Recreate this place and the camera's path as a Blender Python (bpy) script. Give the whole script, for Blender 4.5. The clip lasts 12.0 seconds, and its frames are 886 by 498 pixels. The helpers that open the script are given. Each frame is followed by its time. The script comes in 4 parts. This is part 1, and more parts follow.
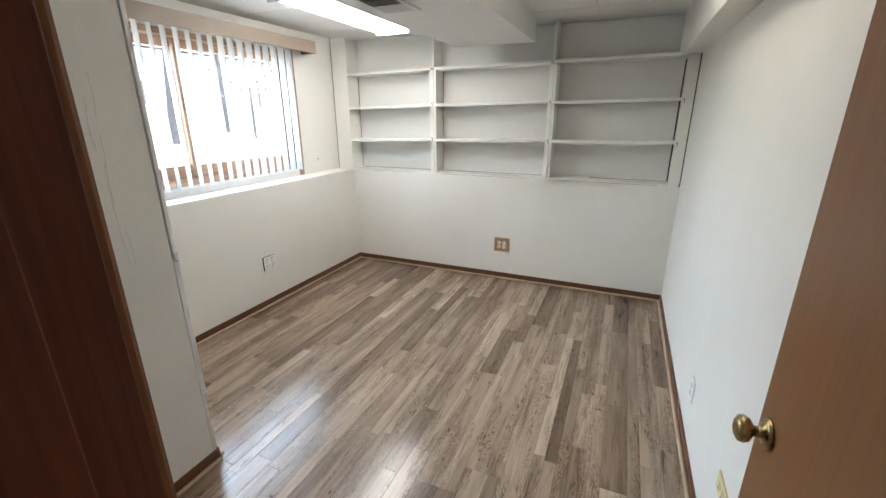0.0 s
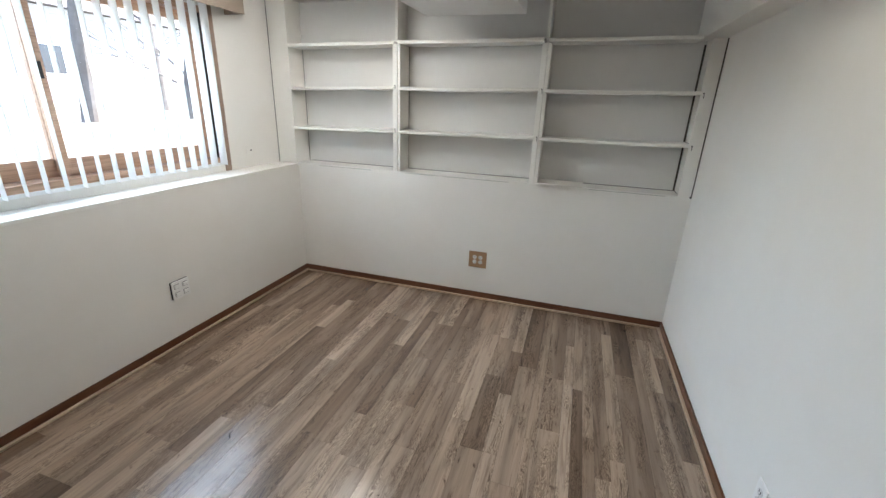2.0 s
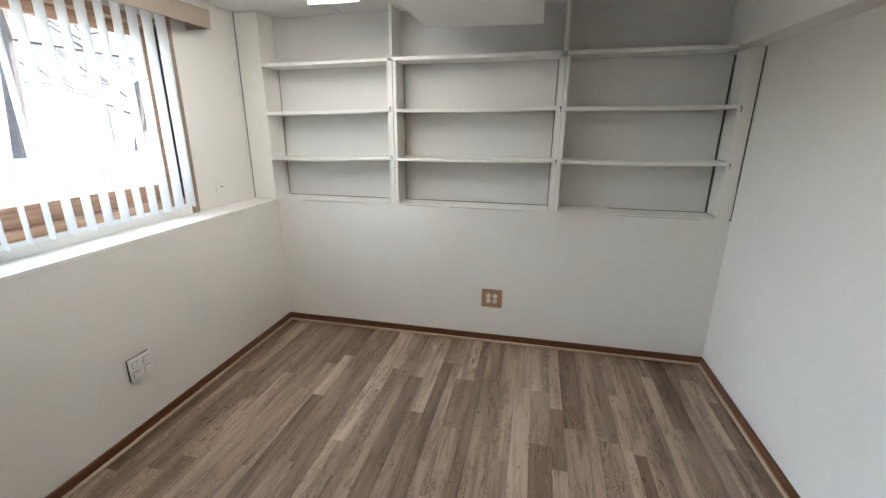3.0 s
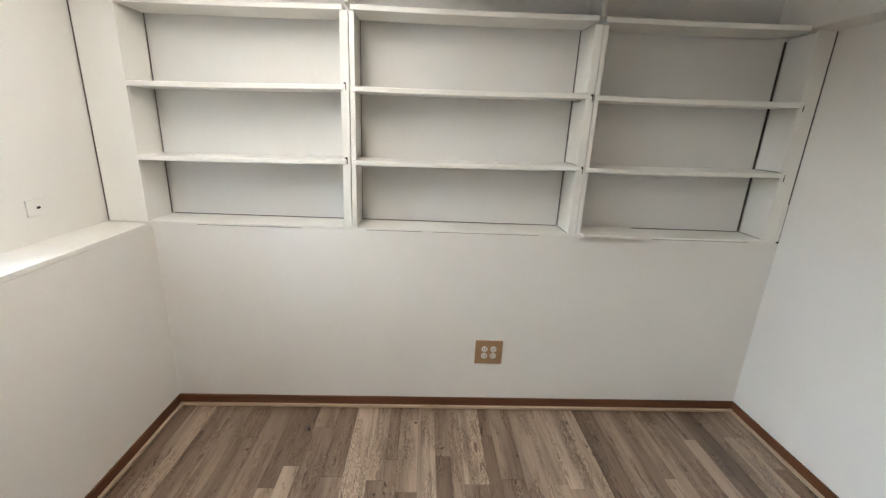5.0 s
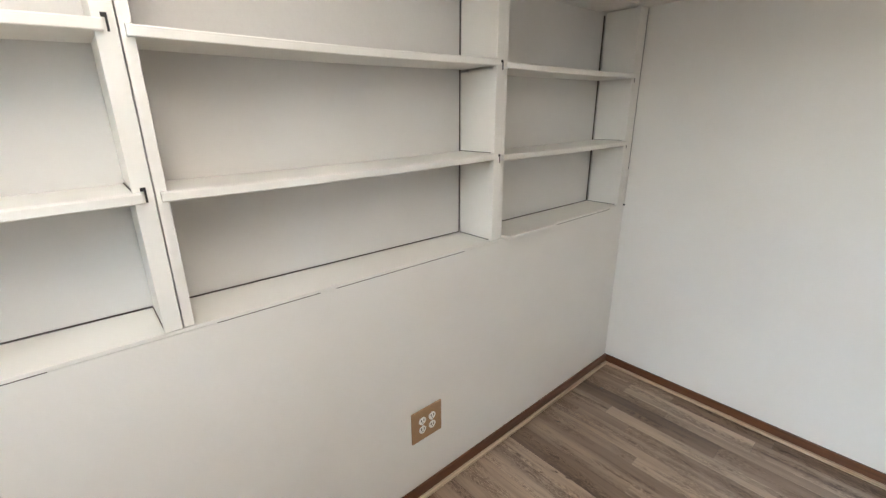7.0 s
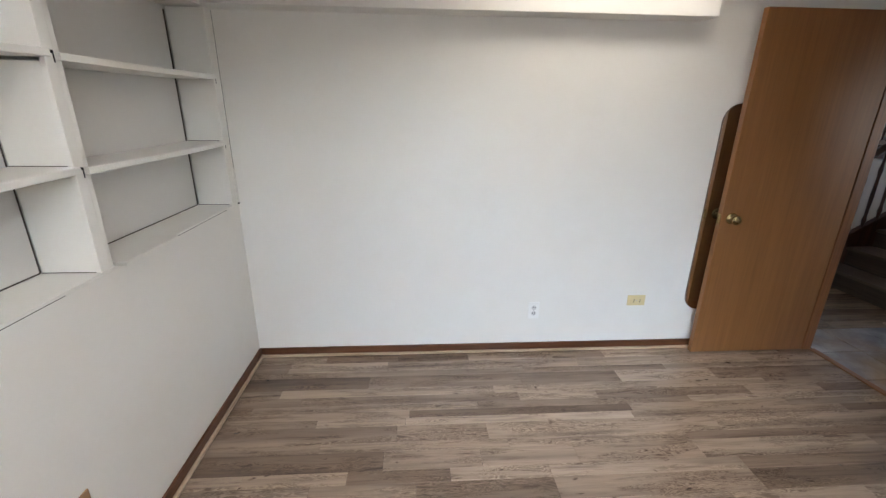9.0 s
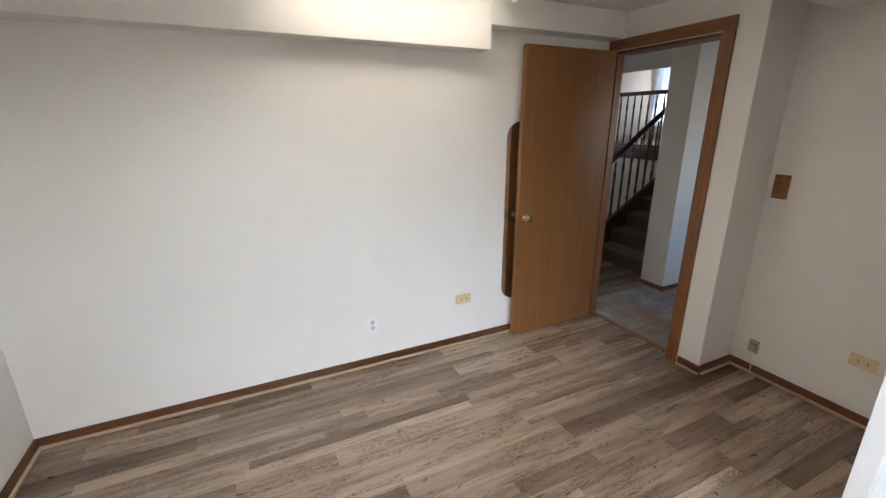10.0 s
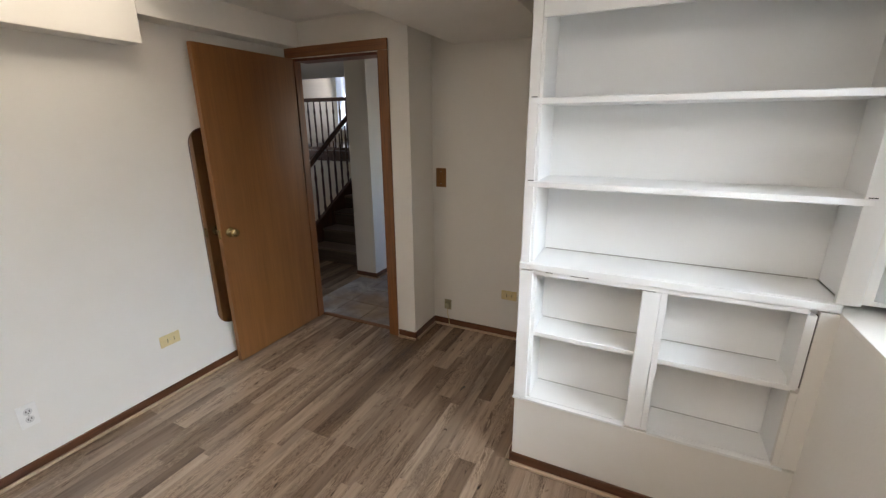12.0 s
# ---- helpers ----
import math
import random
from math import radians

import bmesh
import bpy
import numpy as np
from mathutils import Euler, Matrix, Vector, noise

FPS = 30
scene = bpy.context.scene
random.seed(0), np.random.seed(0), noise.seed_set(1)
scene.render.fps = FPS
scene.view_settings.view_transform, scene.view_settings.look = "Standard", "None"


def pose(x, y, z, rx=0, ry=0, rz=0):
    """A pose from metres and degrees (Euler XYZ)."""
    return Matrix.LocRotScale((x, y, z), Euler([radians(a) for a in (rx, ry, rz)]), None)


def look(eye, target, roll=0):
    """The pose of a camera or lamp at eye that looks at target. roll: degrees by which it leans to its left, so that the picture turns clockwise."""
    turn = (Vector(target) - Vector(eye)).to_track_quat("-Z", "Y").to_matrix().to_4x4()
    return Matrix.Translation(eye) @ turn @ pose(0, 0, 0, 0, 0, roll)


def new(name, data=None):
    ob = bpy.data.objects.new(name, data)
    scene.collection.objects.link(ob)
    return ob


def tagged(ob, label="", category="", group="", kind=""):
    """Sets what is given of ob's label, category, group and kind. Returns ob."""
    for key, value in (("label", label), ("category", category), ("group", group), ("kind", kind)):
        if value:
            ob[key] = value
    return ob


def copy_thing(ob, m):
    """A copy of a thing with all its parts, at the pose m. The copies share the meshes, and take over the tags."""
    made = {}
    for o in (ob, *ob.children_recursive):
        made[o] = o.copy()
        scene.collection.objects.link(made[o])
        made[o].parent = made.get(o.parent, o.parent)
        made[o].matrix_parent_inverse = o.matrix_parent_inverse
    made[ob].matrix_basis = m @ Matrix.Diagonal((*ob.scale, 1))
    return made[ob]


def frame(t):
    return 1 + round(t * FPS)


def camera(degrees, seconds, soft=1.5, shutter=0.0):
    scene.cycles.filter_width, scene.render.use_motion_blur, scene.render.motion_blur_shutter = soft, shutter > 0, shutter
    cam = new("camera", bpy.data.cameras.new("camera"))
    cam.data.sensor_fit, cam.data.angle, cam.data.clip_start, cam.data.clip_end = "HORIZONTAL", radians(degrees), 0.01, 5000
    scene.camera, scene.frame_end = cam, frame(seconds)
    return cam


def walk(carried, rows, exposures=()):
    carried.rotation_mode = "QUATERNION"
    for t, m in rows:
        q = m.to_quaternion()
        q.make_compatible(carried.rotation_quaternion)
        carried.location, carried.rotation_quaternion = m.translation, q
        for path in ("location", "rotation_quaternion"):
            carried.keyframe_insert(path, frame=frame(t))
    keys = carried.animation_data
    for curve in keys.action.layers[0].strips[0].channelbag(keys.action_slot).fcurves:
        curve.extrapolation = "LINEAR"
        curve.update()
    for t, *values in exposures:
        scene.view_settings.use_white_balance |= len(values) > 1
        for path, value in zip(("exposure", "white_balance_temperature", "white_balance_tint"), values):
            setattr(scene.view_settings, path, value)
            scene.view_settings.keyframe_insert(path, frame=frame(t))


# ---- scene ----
cam = camera(93.5, 12.0, soft=1.38)
PATH = [
    (0, (0.025, -0.096, 1.558), (-0.724, 1.654, 0.943), -0.2),
    (0.5, (-0.08, 0.024, 1.569), (-0.774, 1.788, 0.929), -0.5),
    (1, (-0.164, 0.152, 1.577), (-0.801, 1.94, 0.947), -0.5),
    (1.5, (-0.212, 0.364, 1.56), (-0.816, 2.16, 0.92), 0.6),
    (2, (-0.312, 0.555, 1.564), (-0.865, 2.357, 0.894), 2.1),
    (2.5, (-0.515, 0.724, 1.569), (-0.99, 2.555, 0.919), 1.2),
    (3, (-0.728, 0.889, 1.562), (-1.136, 2.76, 0.984), 0.4),
    (3.2, (-0.792, 0.978, 1.543), (-1.172, 2.865, 1.001), 0.3),
    (4.8, (-1.309, 1.629, 1.516), (-1.268, 3.553, 0.975), 2.4),
    (5, (-1.345, 1.724, 1.511), (-1.249, 3.637, 0.935), 2.6),
    (5.5, (-1.489, 1.977, 1.502), (-1.152, 3.855, 0.903), 3.4),
    (6, (-1.712, 2.203, 1.5), (-1.072, 3.992, 0.876), 2.3),
    (6.5, (-1.807, 2.414, 1.495), (-0.868, 4.063, 0.865), 1.0),
    (6.7, (-1.804, 2.512, 1.477), (-0.744, 4.093, 0.863), 0.4),
    (8.3, (-1.882, 2.880, 1.517), (-0.040, 3.267, 0.839), 0.1),
    (8.5, (-1.898, 2.828, 1.517), (-0.028, 3.063, 0.851), 0.4),
    (9, (-1.939, 2.688, 1.521), (-0.046, 2.564, 0.887), 0.7),
    (9.5, (-1.967, 2.579, 1.546), (-0.118, 2.118, 0.939), 0.6),
    (10, (-1.982, 2.587, 1.578), (-0.257, 1.762, 0.992), -0.2),
    (10.5, (-1.943, 2.639, 1.58), (-0.421, 1.487, 0.984), -0.3),
    (11, (-1.932, 2.667, 1.588), (-0.592, 1.312, 0.98), -0.4),
    (11.5, (-1.952, 2.631, 1.589), (-0.852, 1.072, 0.988), -0.6),
    (12, (-2.006, 2.583, 1.591), (-1.179, 0.855, 1.015), -0.3),
]
walk(cam, [(t, look(eye, target, roll)) for t, eye, target, roll in PATH], [(0, 4.35, 6300, 12), (0.8, 4.15, 6150, 12), (3, 3.96, 6300, 13), (5.5, 4.22, 6650, 14), (6.6, 4.2, 6750, 15), (8.5, 4.23, 6300, 16), (9.5, 4.25, 6550, 17), (10, 4.24, 6600, 17), (10.5, 4.0, 6450, 16), (11, 3.98, 6850, 18), (12, 3.92, 7050, 18)])

# ---- settings of the light ----
SKY, LAMP_POWER = 0.065, 0.93

# ---- light ----
world = bpy.data.worlds.new("world")
scene.world = world
world.use_nodes = True
wn = world.node_tree
wn.nodes.clear()
w_out = wn.nodes.new("ShaderNodeOutputWorld")
w_bg = wn.nodes.new("ShaderNodeBackground")
w_sky = wn.nodes.new("ShaderNodeTexSky")
w_sky.sky_type = "NISHITA"
w_sky.sun_disc = False
SUN_UP, SUN_WAY = 50.0, 20.0      # elevation, and compass turn of the sun (degrees)
w_sky.sun_elevation = radians(SUN_UP)
w_sky.sun_rotation = radians(SUN_WAY)
w_bg.inputs["Strength"].default_value = SKY
wn.links.new(w_sky.outputs[0], w_bg.inputs["Color"])
wn.links.new(w_bg.outputs[0], w_out.inputs["Surface"])

sun_data = bpy.data.lights.new("sun", "SUN")
sun_data.energy = 2.0
sun_data.angle = radians(0.5)
sun_data.color = (1.0, 0.95, 0.88)
sun = new("sun", sun_data)
sun.matrix_world = look((math.sin(radians(SUN_WAY)) * 20, math.cos(radians(SUN_WAY)) * 20, math.tan(radians(SUN_UP)) * 20), (0, 0, 0))


def window_light(name, where, target, size_x, size_y, watts, colour):
    data = bpy.data.lights.new(name, "AREA")
    data.shape = "RECTANGLE"
    data.size, data.size_y, data.energy, data.color = size_x, size_y, watts, colour
    ob = new(name, data)
    ob.matrix_world = look(where, target)
    return ob


# unseen area lamps stand in for sky light at the west and upper windows
window_light("window_skylight", (-4.7, 3.1, 3.3), (-1.4, 1.5, 0.9), 3.0, 2.0, 12.5, (0.76, 0.91, 1.0))
window_light("window_skylight_west", (-5.3, 1.75, 2.85), (0.2, 1.95, 0.7), 2.4, 1.7, 9.5, (0.68, 0.87, 1.0))
window_light("upper_window_skylight", (3.87, -5.61, 2.2), (3.2, -2.0, 1.6), 1.2, 1.3, 1.4, (0.86, 0.93, 1.0))
# fill lamp added to brighten the hall tiles; no window is known there
window_light("lower_window_skylight", (4.66, -1.5, 1.6), (0.5, -0.8, 0.0), 1.7, 0.6, 0.1, (0.86, 0.93, 1.0))

# ---- materials ----
def nodes_of(name):
    m = bpy.data.materials.new(name)
    m.use_nodes = True
    nt = m.node_tree
    return m, nt, nt.nodes["Principled BSDF"]


def N(nt, kind, **values):
    n = nt.nodes.new(kind)
    for k, v in values.items():
        n.inputs[k.replace("_", " ")].default_value = v
    return n


def ramp(nt, source, stops):
    r = nt.nodes.new("ShaderNodeValToRGB")
    while len(r.color_ramp.elements) < len(stops):
        r.color_ramp.elements.new(0.5)
    for e, (at, c) in zip(r.color_ramp.elements, stops):
        e.position, e.color = at, (*c, 1)
    nt.links.new(source, r.inputs["Fac"])
    return r.outputs["Color"]


def coords(nt, scale=(1, 1, 1), kind="Object"):
    tc = nt.nodes.new("ShaderNodeTexCoord")
    mp = nt.nodes.new("ShaderNodeMapping")
    mp.inputs["Scale"].default_value = scale
    nt.links.new(tc.outputs[kind], mp.inputs["Vector"])
    return mp.outputs["Vector"]


def bump(nt, bsdf, height, strength, distance):
    b = N(nt, "ShaderNodeBump", Strength=strength, Distance=distance)
    nt.links.new(height, b.inputs["Height"])
    nt.links.new(b.outputs["Normal"], bsdf.inputs["Normal"])


def paint(name, colour, rough=0.5, grain=0.25, stain=0.06, fine=90.0):
    """Painted plaster or board: faint blotches, roller grain, small dents."""
    m, nt, b = nodes_of(name)
    v = coords(nt)
    big = N(nt, "ShaderNodeTexNoise", Scale=1.7, Detail=5.0, Roughness=0.6)
    small = N(nt, "ShaderNodeTexNoise", Scale=fine, Detail=3.0)
    dents = N(nt, "ShaderNodeTexNoise", Scale=9.0, Detail=4.0)
    for n in (big, small, dents):
        nt.links.new(v, n.inputs["Vector"])
    dark = tuple(c * (1 - stain) * (1 - 0.3 * stain * i) for i, c in enumerate(colour))
    nt.links.new(ramp(nt, big.outputs["Fac"], [(0.3, dark), (0.62, colour)]), b.inputs["Base Color"])
    rr = N(nt, "ShaderNodeMapRange", To_Min=rough - 0.08, To_Max=rough + 0.1)
    nt.links.new(dents.outputs["Fac"], rr.inputs["Value"])
    nt.links.new(rr.outputs["Result"], b.inputs["Roughness"])
    mix = N(nt, "ShaderNodeMath")
    mix.operation = "MULTIPLY_ADD"
    nt.links.new(dents.outputs["Fac"], mix.inputs[0])
    mix.inputs[1].default_value = 2.0
    nt.links.new(small.outputs["Fac"], mix.inputs[2])
    bump(nt, b, mix.outputs[0], grain, 0.0015)
    return m


def wood(name, light, dark, rough=0.35, along=2, scale=1.0, gloss=0.5, pore=0.7):
    """Stained wood or veneer, grain along the given axis."""
    m, nt, b = nodes_of(name)
    s = [22.0 * scale] * 3
    s[along] = 0.9 * scale
    v = coords(nt, s)
    g = N(nt, "ShaderNodeTexNoise", Scale=1.6, Detail=8.0, Roughness=0.62, Distortion=0.4)
    nt.links.new(v, g.inputs["Vector"])
    f = [130.0 * scale] * 3
    f[along] = 3.0
    v2 = coords(nt, f)
    pores = N(nt, "ShaderNodeTexNoise", Scale=1.0, Detail=2.0)
    nt.links.new(v2, pores.inputs["Vector"])
    col = ramp(nt, g.outputs["Fac"], [(0.28, dark), (0.5, tuple((a + c) / 2 for a, c in zip(light, dark))), (0.7, light)])
    pc = ramp(nt, pores.outputs["Fac"], [(0.36, (0.62, 0.58, 0.55)), (0.52, (1, 1, 1))])
    mul = nt.nodes.new("ShaderNodeMixRGB")
    mul.blend_type = "MULTIPLY"
    mul.inputs["Fac"].default_value = pore
    nt.links.new(col, mul.inputs["Color1"])
    nt.links.new(pc, mul.inputs["Color2"])
    nt.links.new(mul.outputs["Color"], b.inputs["Base Color"])
    b.inputs["Roughness"].default_value = rough
    b.inputs["Specular IOR Level"].default_value = gloss
    bump(nt, b, pores.outputs["Fac"], 0.15, 0.0006)
    return m


def plank_wood(name):
    """Grey-brown printed laminate: every strip has its own tone, streaks, cathedral figure and a few knots."""
    m, nt, b = nodes_of(name)
    info = nt.nodes.new("ShaderNodeObjectInfo")
    geo = nt.nodes.new("ShaderNodeNewGeometry")
    add = N(nt, "ShaderNodeMath")
    add.operation = "ADD"
    nt.links.new(info.outputs["Random"], add.inputs[0])
    nt.links.new(geo.outputs["Random Per Island"], add.inputs[1])
    fr = N(nt, "ShaderNodeMath")
    fr.operation = "FRACT"
    nt.links.new(add.outputs[0], fr.inputs[0])
    rnd = fr.outputs[0]
    tc = nt.nodes.new("ShaderNodeTexCoord")
    off = nt.nodes.new("ShaderNodeVectorMath")
    off.operation = "MULTIPLY_ADD"
    cmb = nt.nodes.new("ShaderNodeCombineXYZ")
    for k in "XYZ":
        nt.links.new(rnd, cmb.inputs[k])
    nt.links.new(cmb.outputs[0], off.inputs[0])
    off.inputs[1].default_value = (31.0, 17.0, 53.0)
    nt.links.new(tc.outputs["Object"], off.inputs[2])

    def noise_at(scale, detail, rough=0.55, dist=0.0):
        mp = nt.nodes.new("ShaderNodeMapping")
        mp.inputs["Scale"].default_value = scale
        nt.links.new(off.outputs[0], mp.inputs["Vector"])
        n = N(nt, "ShaderNodeTexNoise", Scale=1.0, Detail=detail, Roughness=rough, Distortion=dist)
        nt.links.new(mp.outputs["Vector"], n.inputs["Vector"])
        return n.outputs["Fac"]

    base = ramp(nt, rnd, [(0.0, (0.145, 0.097, 0.066)), (0.2, (0.212, 0.148, 0.104)), (0.5, (0.280, 0.201, 0.144)), (0.75, (0.335, 0.247, 0.180)), (1.0, (0.390, 0.296, 0.222))])

    def times(a, fac_col, amount):
        x = nt.nodes.new("ShaderNodeMixRGB")
        x.blend_type = "MULTIPLY"
        x.inputs["Fac"].default_value = amount
        nt.links.new(a, x.inputs["Color1"])
        nt.links.new(fac_col, x.inputs["Color2"])
        return x.outputs["Color"]

    band = noise_at((13, 0.6, 13), 2.5, 0.45, 0.25)
    col = times(base, ramp(nt, band, [(0.36, (0.56, 0.53, 0.51)), (0.47, (0.92, 0.91, 0.9)), (0.53, (1.08, 1.07, 1.06)), (0.62, (1.22, 1.21, 1.2))]), 0.62)
    streak = noise_at((36, 2.4, 36), 6.0, 0.6, 0.9)
    col = times(col, ramp(nt, streak, [(0.3, (0.5, 0.47, 0.45)), (0.46, (0.95, 0.94, 0.93)), (0.68, (1.14, 1.13, 1.12))]), 0.75)
    patch = noise_at((13, 2.0, 13), 3.0, 0.55, 0.5)
    mask = ramp(nt, patch, [(0.46, (0, 0, 0)), (0.56, (1, 1, 1))])
    figure = noise_at((24, 3.6, 24), 3.0, 0.5, 2.6)
    lines = ramp(nt, figure, [(0.34, (0.40, 0.37, 0.35)), (0.40, (1.12, 1.12, 1.10)), (0.45, (0.48, 0.44, 0.42)), (0.50, (1.14, 1.14, 1.12)), (0.55, (0.44, 0.41, 0.39)), (0.60, (1.14, 1.14, 1.12)), (0.66, (0.58, 0.55, 0.53))])
    fx = nt.nodes.new("ShaderNodeMixRGB")
    fx.blend_type = "MULTIPLY"
    nt.links.new(mask, fx.inputs["Fac"])
    nt.links.new(col, fx.inputs["Color1"])
    nt.links.new(lines, fx.inputs["Color2"])
    col = fx.outputs["Color"]
    fine = noise_at((190, 6, 190), 2.0)
    col = times(col, ramp(nt, fine, [(0.35, (0.8, 0.78, 0.76)), (0.55, (1.04, 1.04, 1.04))]), 0.35)
    knot = noise_at((34, 17, 34), 1.0, 0.4, 0.6)
    col = times(col, ramp(nt, knot, [(0.195, (0.12, 0.1, 0.09)), (0.23, (0.7, 0.67, 0.65)), (0.30, (1, 1, 1))]), 0.95)
    nt.links.new(col, b.inputs["Base Color"])
    rr = N(nt, "ShaderNodeMapRange", To_Min=0.13, To_Max=0.26)
    nt.links.new(streak, rr.inputs["Value"])
    nt.links.new(rr.outputs["Result"], b.inputs["Roughness"])
    b.inputs["Specular IOR Level"].default_value = 0.6
    bump(nt, b, fine, 0.12, 0.0005)
    return m


def plain(name, colour, rough=0.5, metal=0.0, vary=0.1, scale=40.0):
    m, nt, b = nodes_of(name)
    n = N(nt, "ShaderNodeTexNoise", Scale=scale, Detail=3.0)
    nt.links.new(coords(nt), n.inputs["Vector"])
    nt.links.new(ramp(nt, n.outputs["Fac"], [(0.3, tuple(c * (1 - vary) for c in colour)), (0.7, colour)]), b.inputs["Base Color"])
    b.inputs["Roughness"].default_value = rough
    b.inputs["Metallic"].default_value = metal
    return m


def glow(name, colour, strength):
    m, nt, b = nodes_of(name)
    b.inputs["Base Color"].default_value = (*colour, 1)
    b.inputs["Emission Color"].default_value = (*colour, 1)
    b.inputs["Emission Strength"].default_value = strength
    return m


def cloth(name, colour, through_light):
    """Thin woven or vinyl sheet that lets some light through."""
    m, nt, b = nodes_of(name)
    b.inputs["Base Color"].default_value = (*colour, 1)
    b.inputs["Roughness"].default_value = 0.7
    tr = nt.nodes.new("ShaderNodeBsdfTranslucent")
    tr.inputs["Color"].default_value = (*colour, 1)
    mx = nt.nodes.new("ShaderNodeMixShader")
    mx.inputs["Fac"].default_value = through_light
    out = nt.nodes["Material Output"]
    nt.links.new(b.outputs[0], mx.inputs[1])
    nt.links.new(tr.outputs[0], mx.inputs[2])
    nt.links.new(mx.outputs[0], out.inputs["Surface"])
    return m


def clear_glass(name):
    m, nt, b = nodes_of(name)
    b.inputs["Base Color"].default_value = (1, 1, 1, 1)
    b.inputs["Roughness"].default_value = 0.0
    b.inputs["Transmission Weight"].default_value = 1.0
    b.inputs["IOR"].default_value = 1.02
    return m


def slate_tile(name):
    m, nt, b = nodes_of(name)
    v = coords(nt)
    n = N(nt, "ShaderNodeTexNoise", Scale=4.0, Detail=7.0, Roughness=0.65, Distortion=0.6)
    n2 = N(nt, "ShaderNodeTexNoise", Scale=1.4, Detail=3.0)
    for k in (n, n2):
        nt.links.new(v, k.inputs["Vector"])
    cool = ramp(nt, n.outputs["Fac"], [(0.3, (0.12, 0.115, 0.115)), (0.5, (0.26, 0.25, 0.25)), (0.68, (0.47, 0.455, 0.45))])
    warm = ramp(nt, n.outputs["Fac"], [(0.3, (0.16, 0.10, 0.06)), (0.7, (0.42, 0.31, 0.2))])
    mx = nt.nodes.new("ShaderNodeMixRGB")
    nt.links.new(ramp(nt, n2.outputs["Fac"], [(0.48, (0, 0, 0)), (0.62, (1, 1, 1))]), mx.inputs["Fac"])
    nt.links.new(cool, mx.inputs["Color1"])
    nt.links.new(warm, mx.inputs["Color2"])
    nt.links.new(mx.outputs["Color"], b.inputs["Base Color"])
    b.inputs["Roughness"].default_value = 0.35
    bump(nt, b, n.outputs["Fac"], 0.3, 0.003)
    return m


WALL = paint("wall_paint", (0.78, 0.76, 0.71), 0.42, 0.3, 0.04)
CEIL = paint("ceiling_paint", (0.76, 0.75, 0.72), 0.75, 0.35, 0.05, 60.0)
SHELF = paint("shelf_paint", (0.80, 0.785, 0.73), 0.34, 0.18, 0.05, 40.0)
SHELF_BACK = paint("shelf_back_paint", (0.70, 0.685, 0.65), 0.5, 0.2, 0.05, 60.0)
WHITE_SHELF = paint("white_shelf_paint", (0.84, 0.85, 0.84), 0.34, 0.18, 0.03, 40.0)
TRIM = wood("baseboard_wood", (0.150, 0.054, 0.020), (0.070, 0.024, 0.010), 0.35, 1, 1.0)
TRIM_X = wood("baseboard_wood_x", (0.150, 0.054, 0.020), (0.070, 0.024, 0.010), 0.35, 0, 1.0)
SHOE = wood("shoe_wood", (0.58, 0.44, 0.31), (0.42, 0.30, 0.20), 0.45, 1, 1.0)
SHOE_X = wood("shoe_wood_x", (0.58, 0.44, 0.31), (0.42, 0.30, 0.20), 0.45, 0, 1.0)
DOOR = wood("door_veneer", (0.245, 0.106, 0.034), (0.195, 0.080, 0.024), 0.36, 2, 0.8, 0.5, 0.25)
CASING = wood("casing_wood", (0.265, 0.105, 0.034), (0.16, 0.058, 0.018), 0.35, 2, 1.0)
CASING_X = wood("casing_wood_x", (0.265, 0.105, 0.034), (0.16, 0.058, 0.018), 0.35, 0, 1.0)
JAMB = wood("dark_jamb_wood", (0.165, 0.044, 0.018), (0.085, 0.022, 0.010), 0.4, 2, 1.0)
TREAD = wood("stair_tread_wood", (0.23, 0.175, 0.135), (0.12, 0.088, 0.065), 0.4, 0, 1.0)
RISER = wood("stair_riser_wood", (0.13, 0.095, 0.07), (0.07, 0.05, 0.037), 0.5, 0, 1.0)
# dark stain of railings and stairs; also paints the shadowed window jamb
DARKWOOD = wood("dark_stained_shaded_wood", (0.09, 0.03, 0.013), (0.035, 0.012, 0.006), 0.3, 2, 1.0)
# brown wood lightened, so the window's glare is put into its colour
WINWOOD = wood("window_wood", (0.56, 0.36, 0.24), (0.40, 0.235, 0.145), 0.4, 1, 1.0)
VALANCE = plain("valance_vinyl", (0.34, 0.272, 0.21), 0.5, 0, 0.08, 12)
PLANK = plank_wood("floor_laminate")
SUBFLOOR = plain("subfloor", (0.05, 0.04, 0.03), 0.8)
BRASS = plain("brass", (0.50, 0.38, 0.18), 0.24, 1.0, 0.25, 60)
BROWN_PLATE = plain("brown_plate", (0.36, 0.215, 0.11), 0.45, 0, 0.08, 30)
SWITCH_WOOD = wood("switch_plate_wood", (0.34, 0.15, 0.035), (0.22, 0.085, 0.02), 0.35, 2, 1.5)
IVORY = plain("ivory_plastic", (0.68, 0.56, 0.30), 0.4, 0, 0.06, 30)
WHITE_PLASTIC = plain("white_plastic", (0.82, 0.81, 0.78), 0.35, 0, 0.04, 30)
JOINT = plain("paint_joint", (0.34, 0.32, 0.29), 0.8)
GAP = plain("open_gap", (0.085, 0.07, 0.06), 0.9)
BLACK = plain("dark_slot", (0.015, 0.014, 0.013), 0.6)
STEEL = plain("screw_steel", (0.55, 0.54, 0.52), 0.35, 1.0)
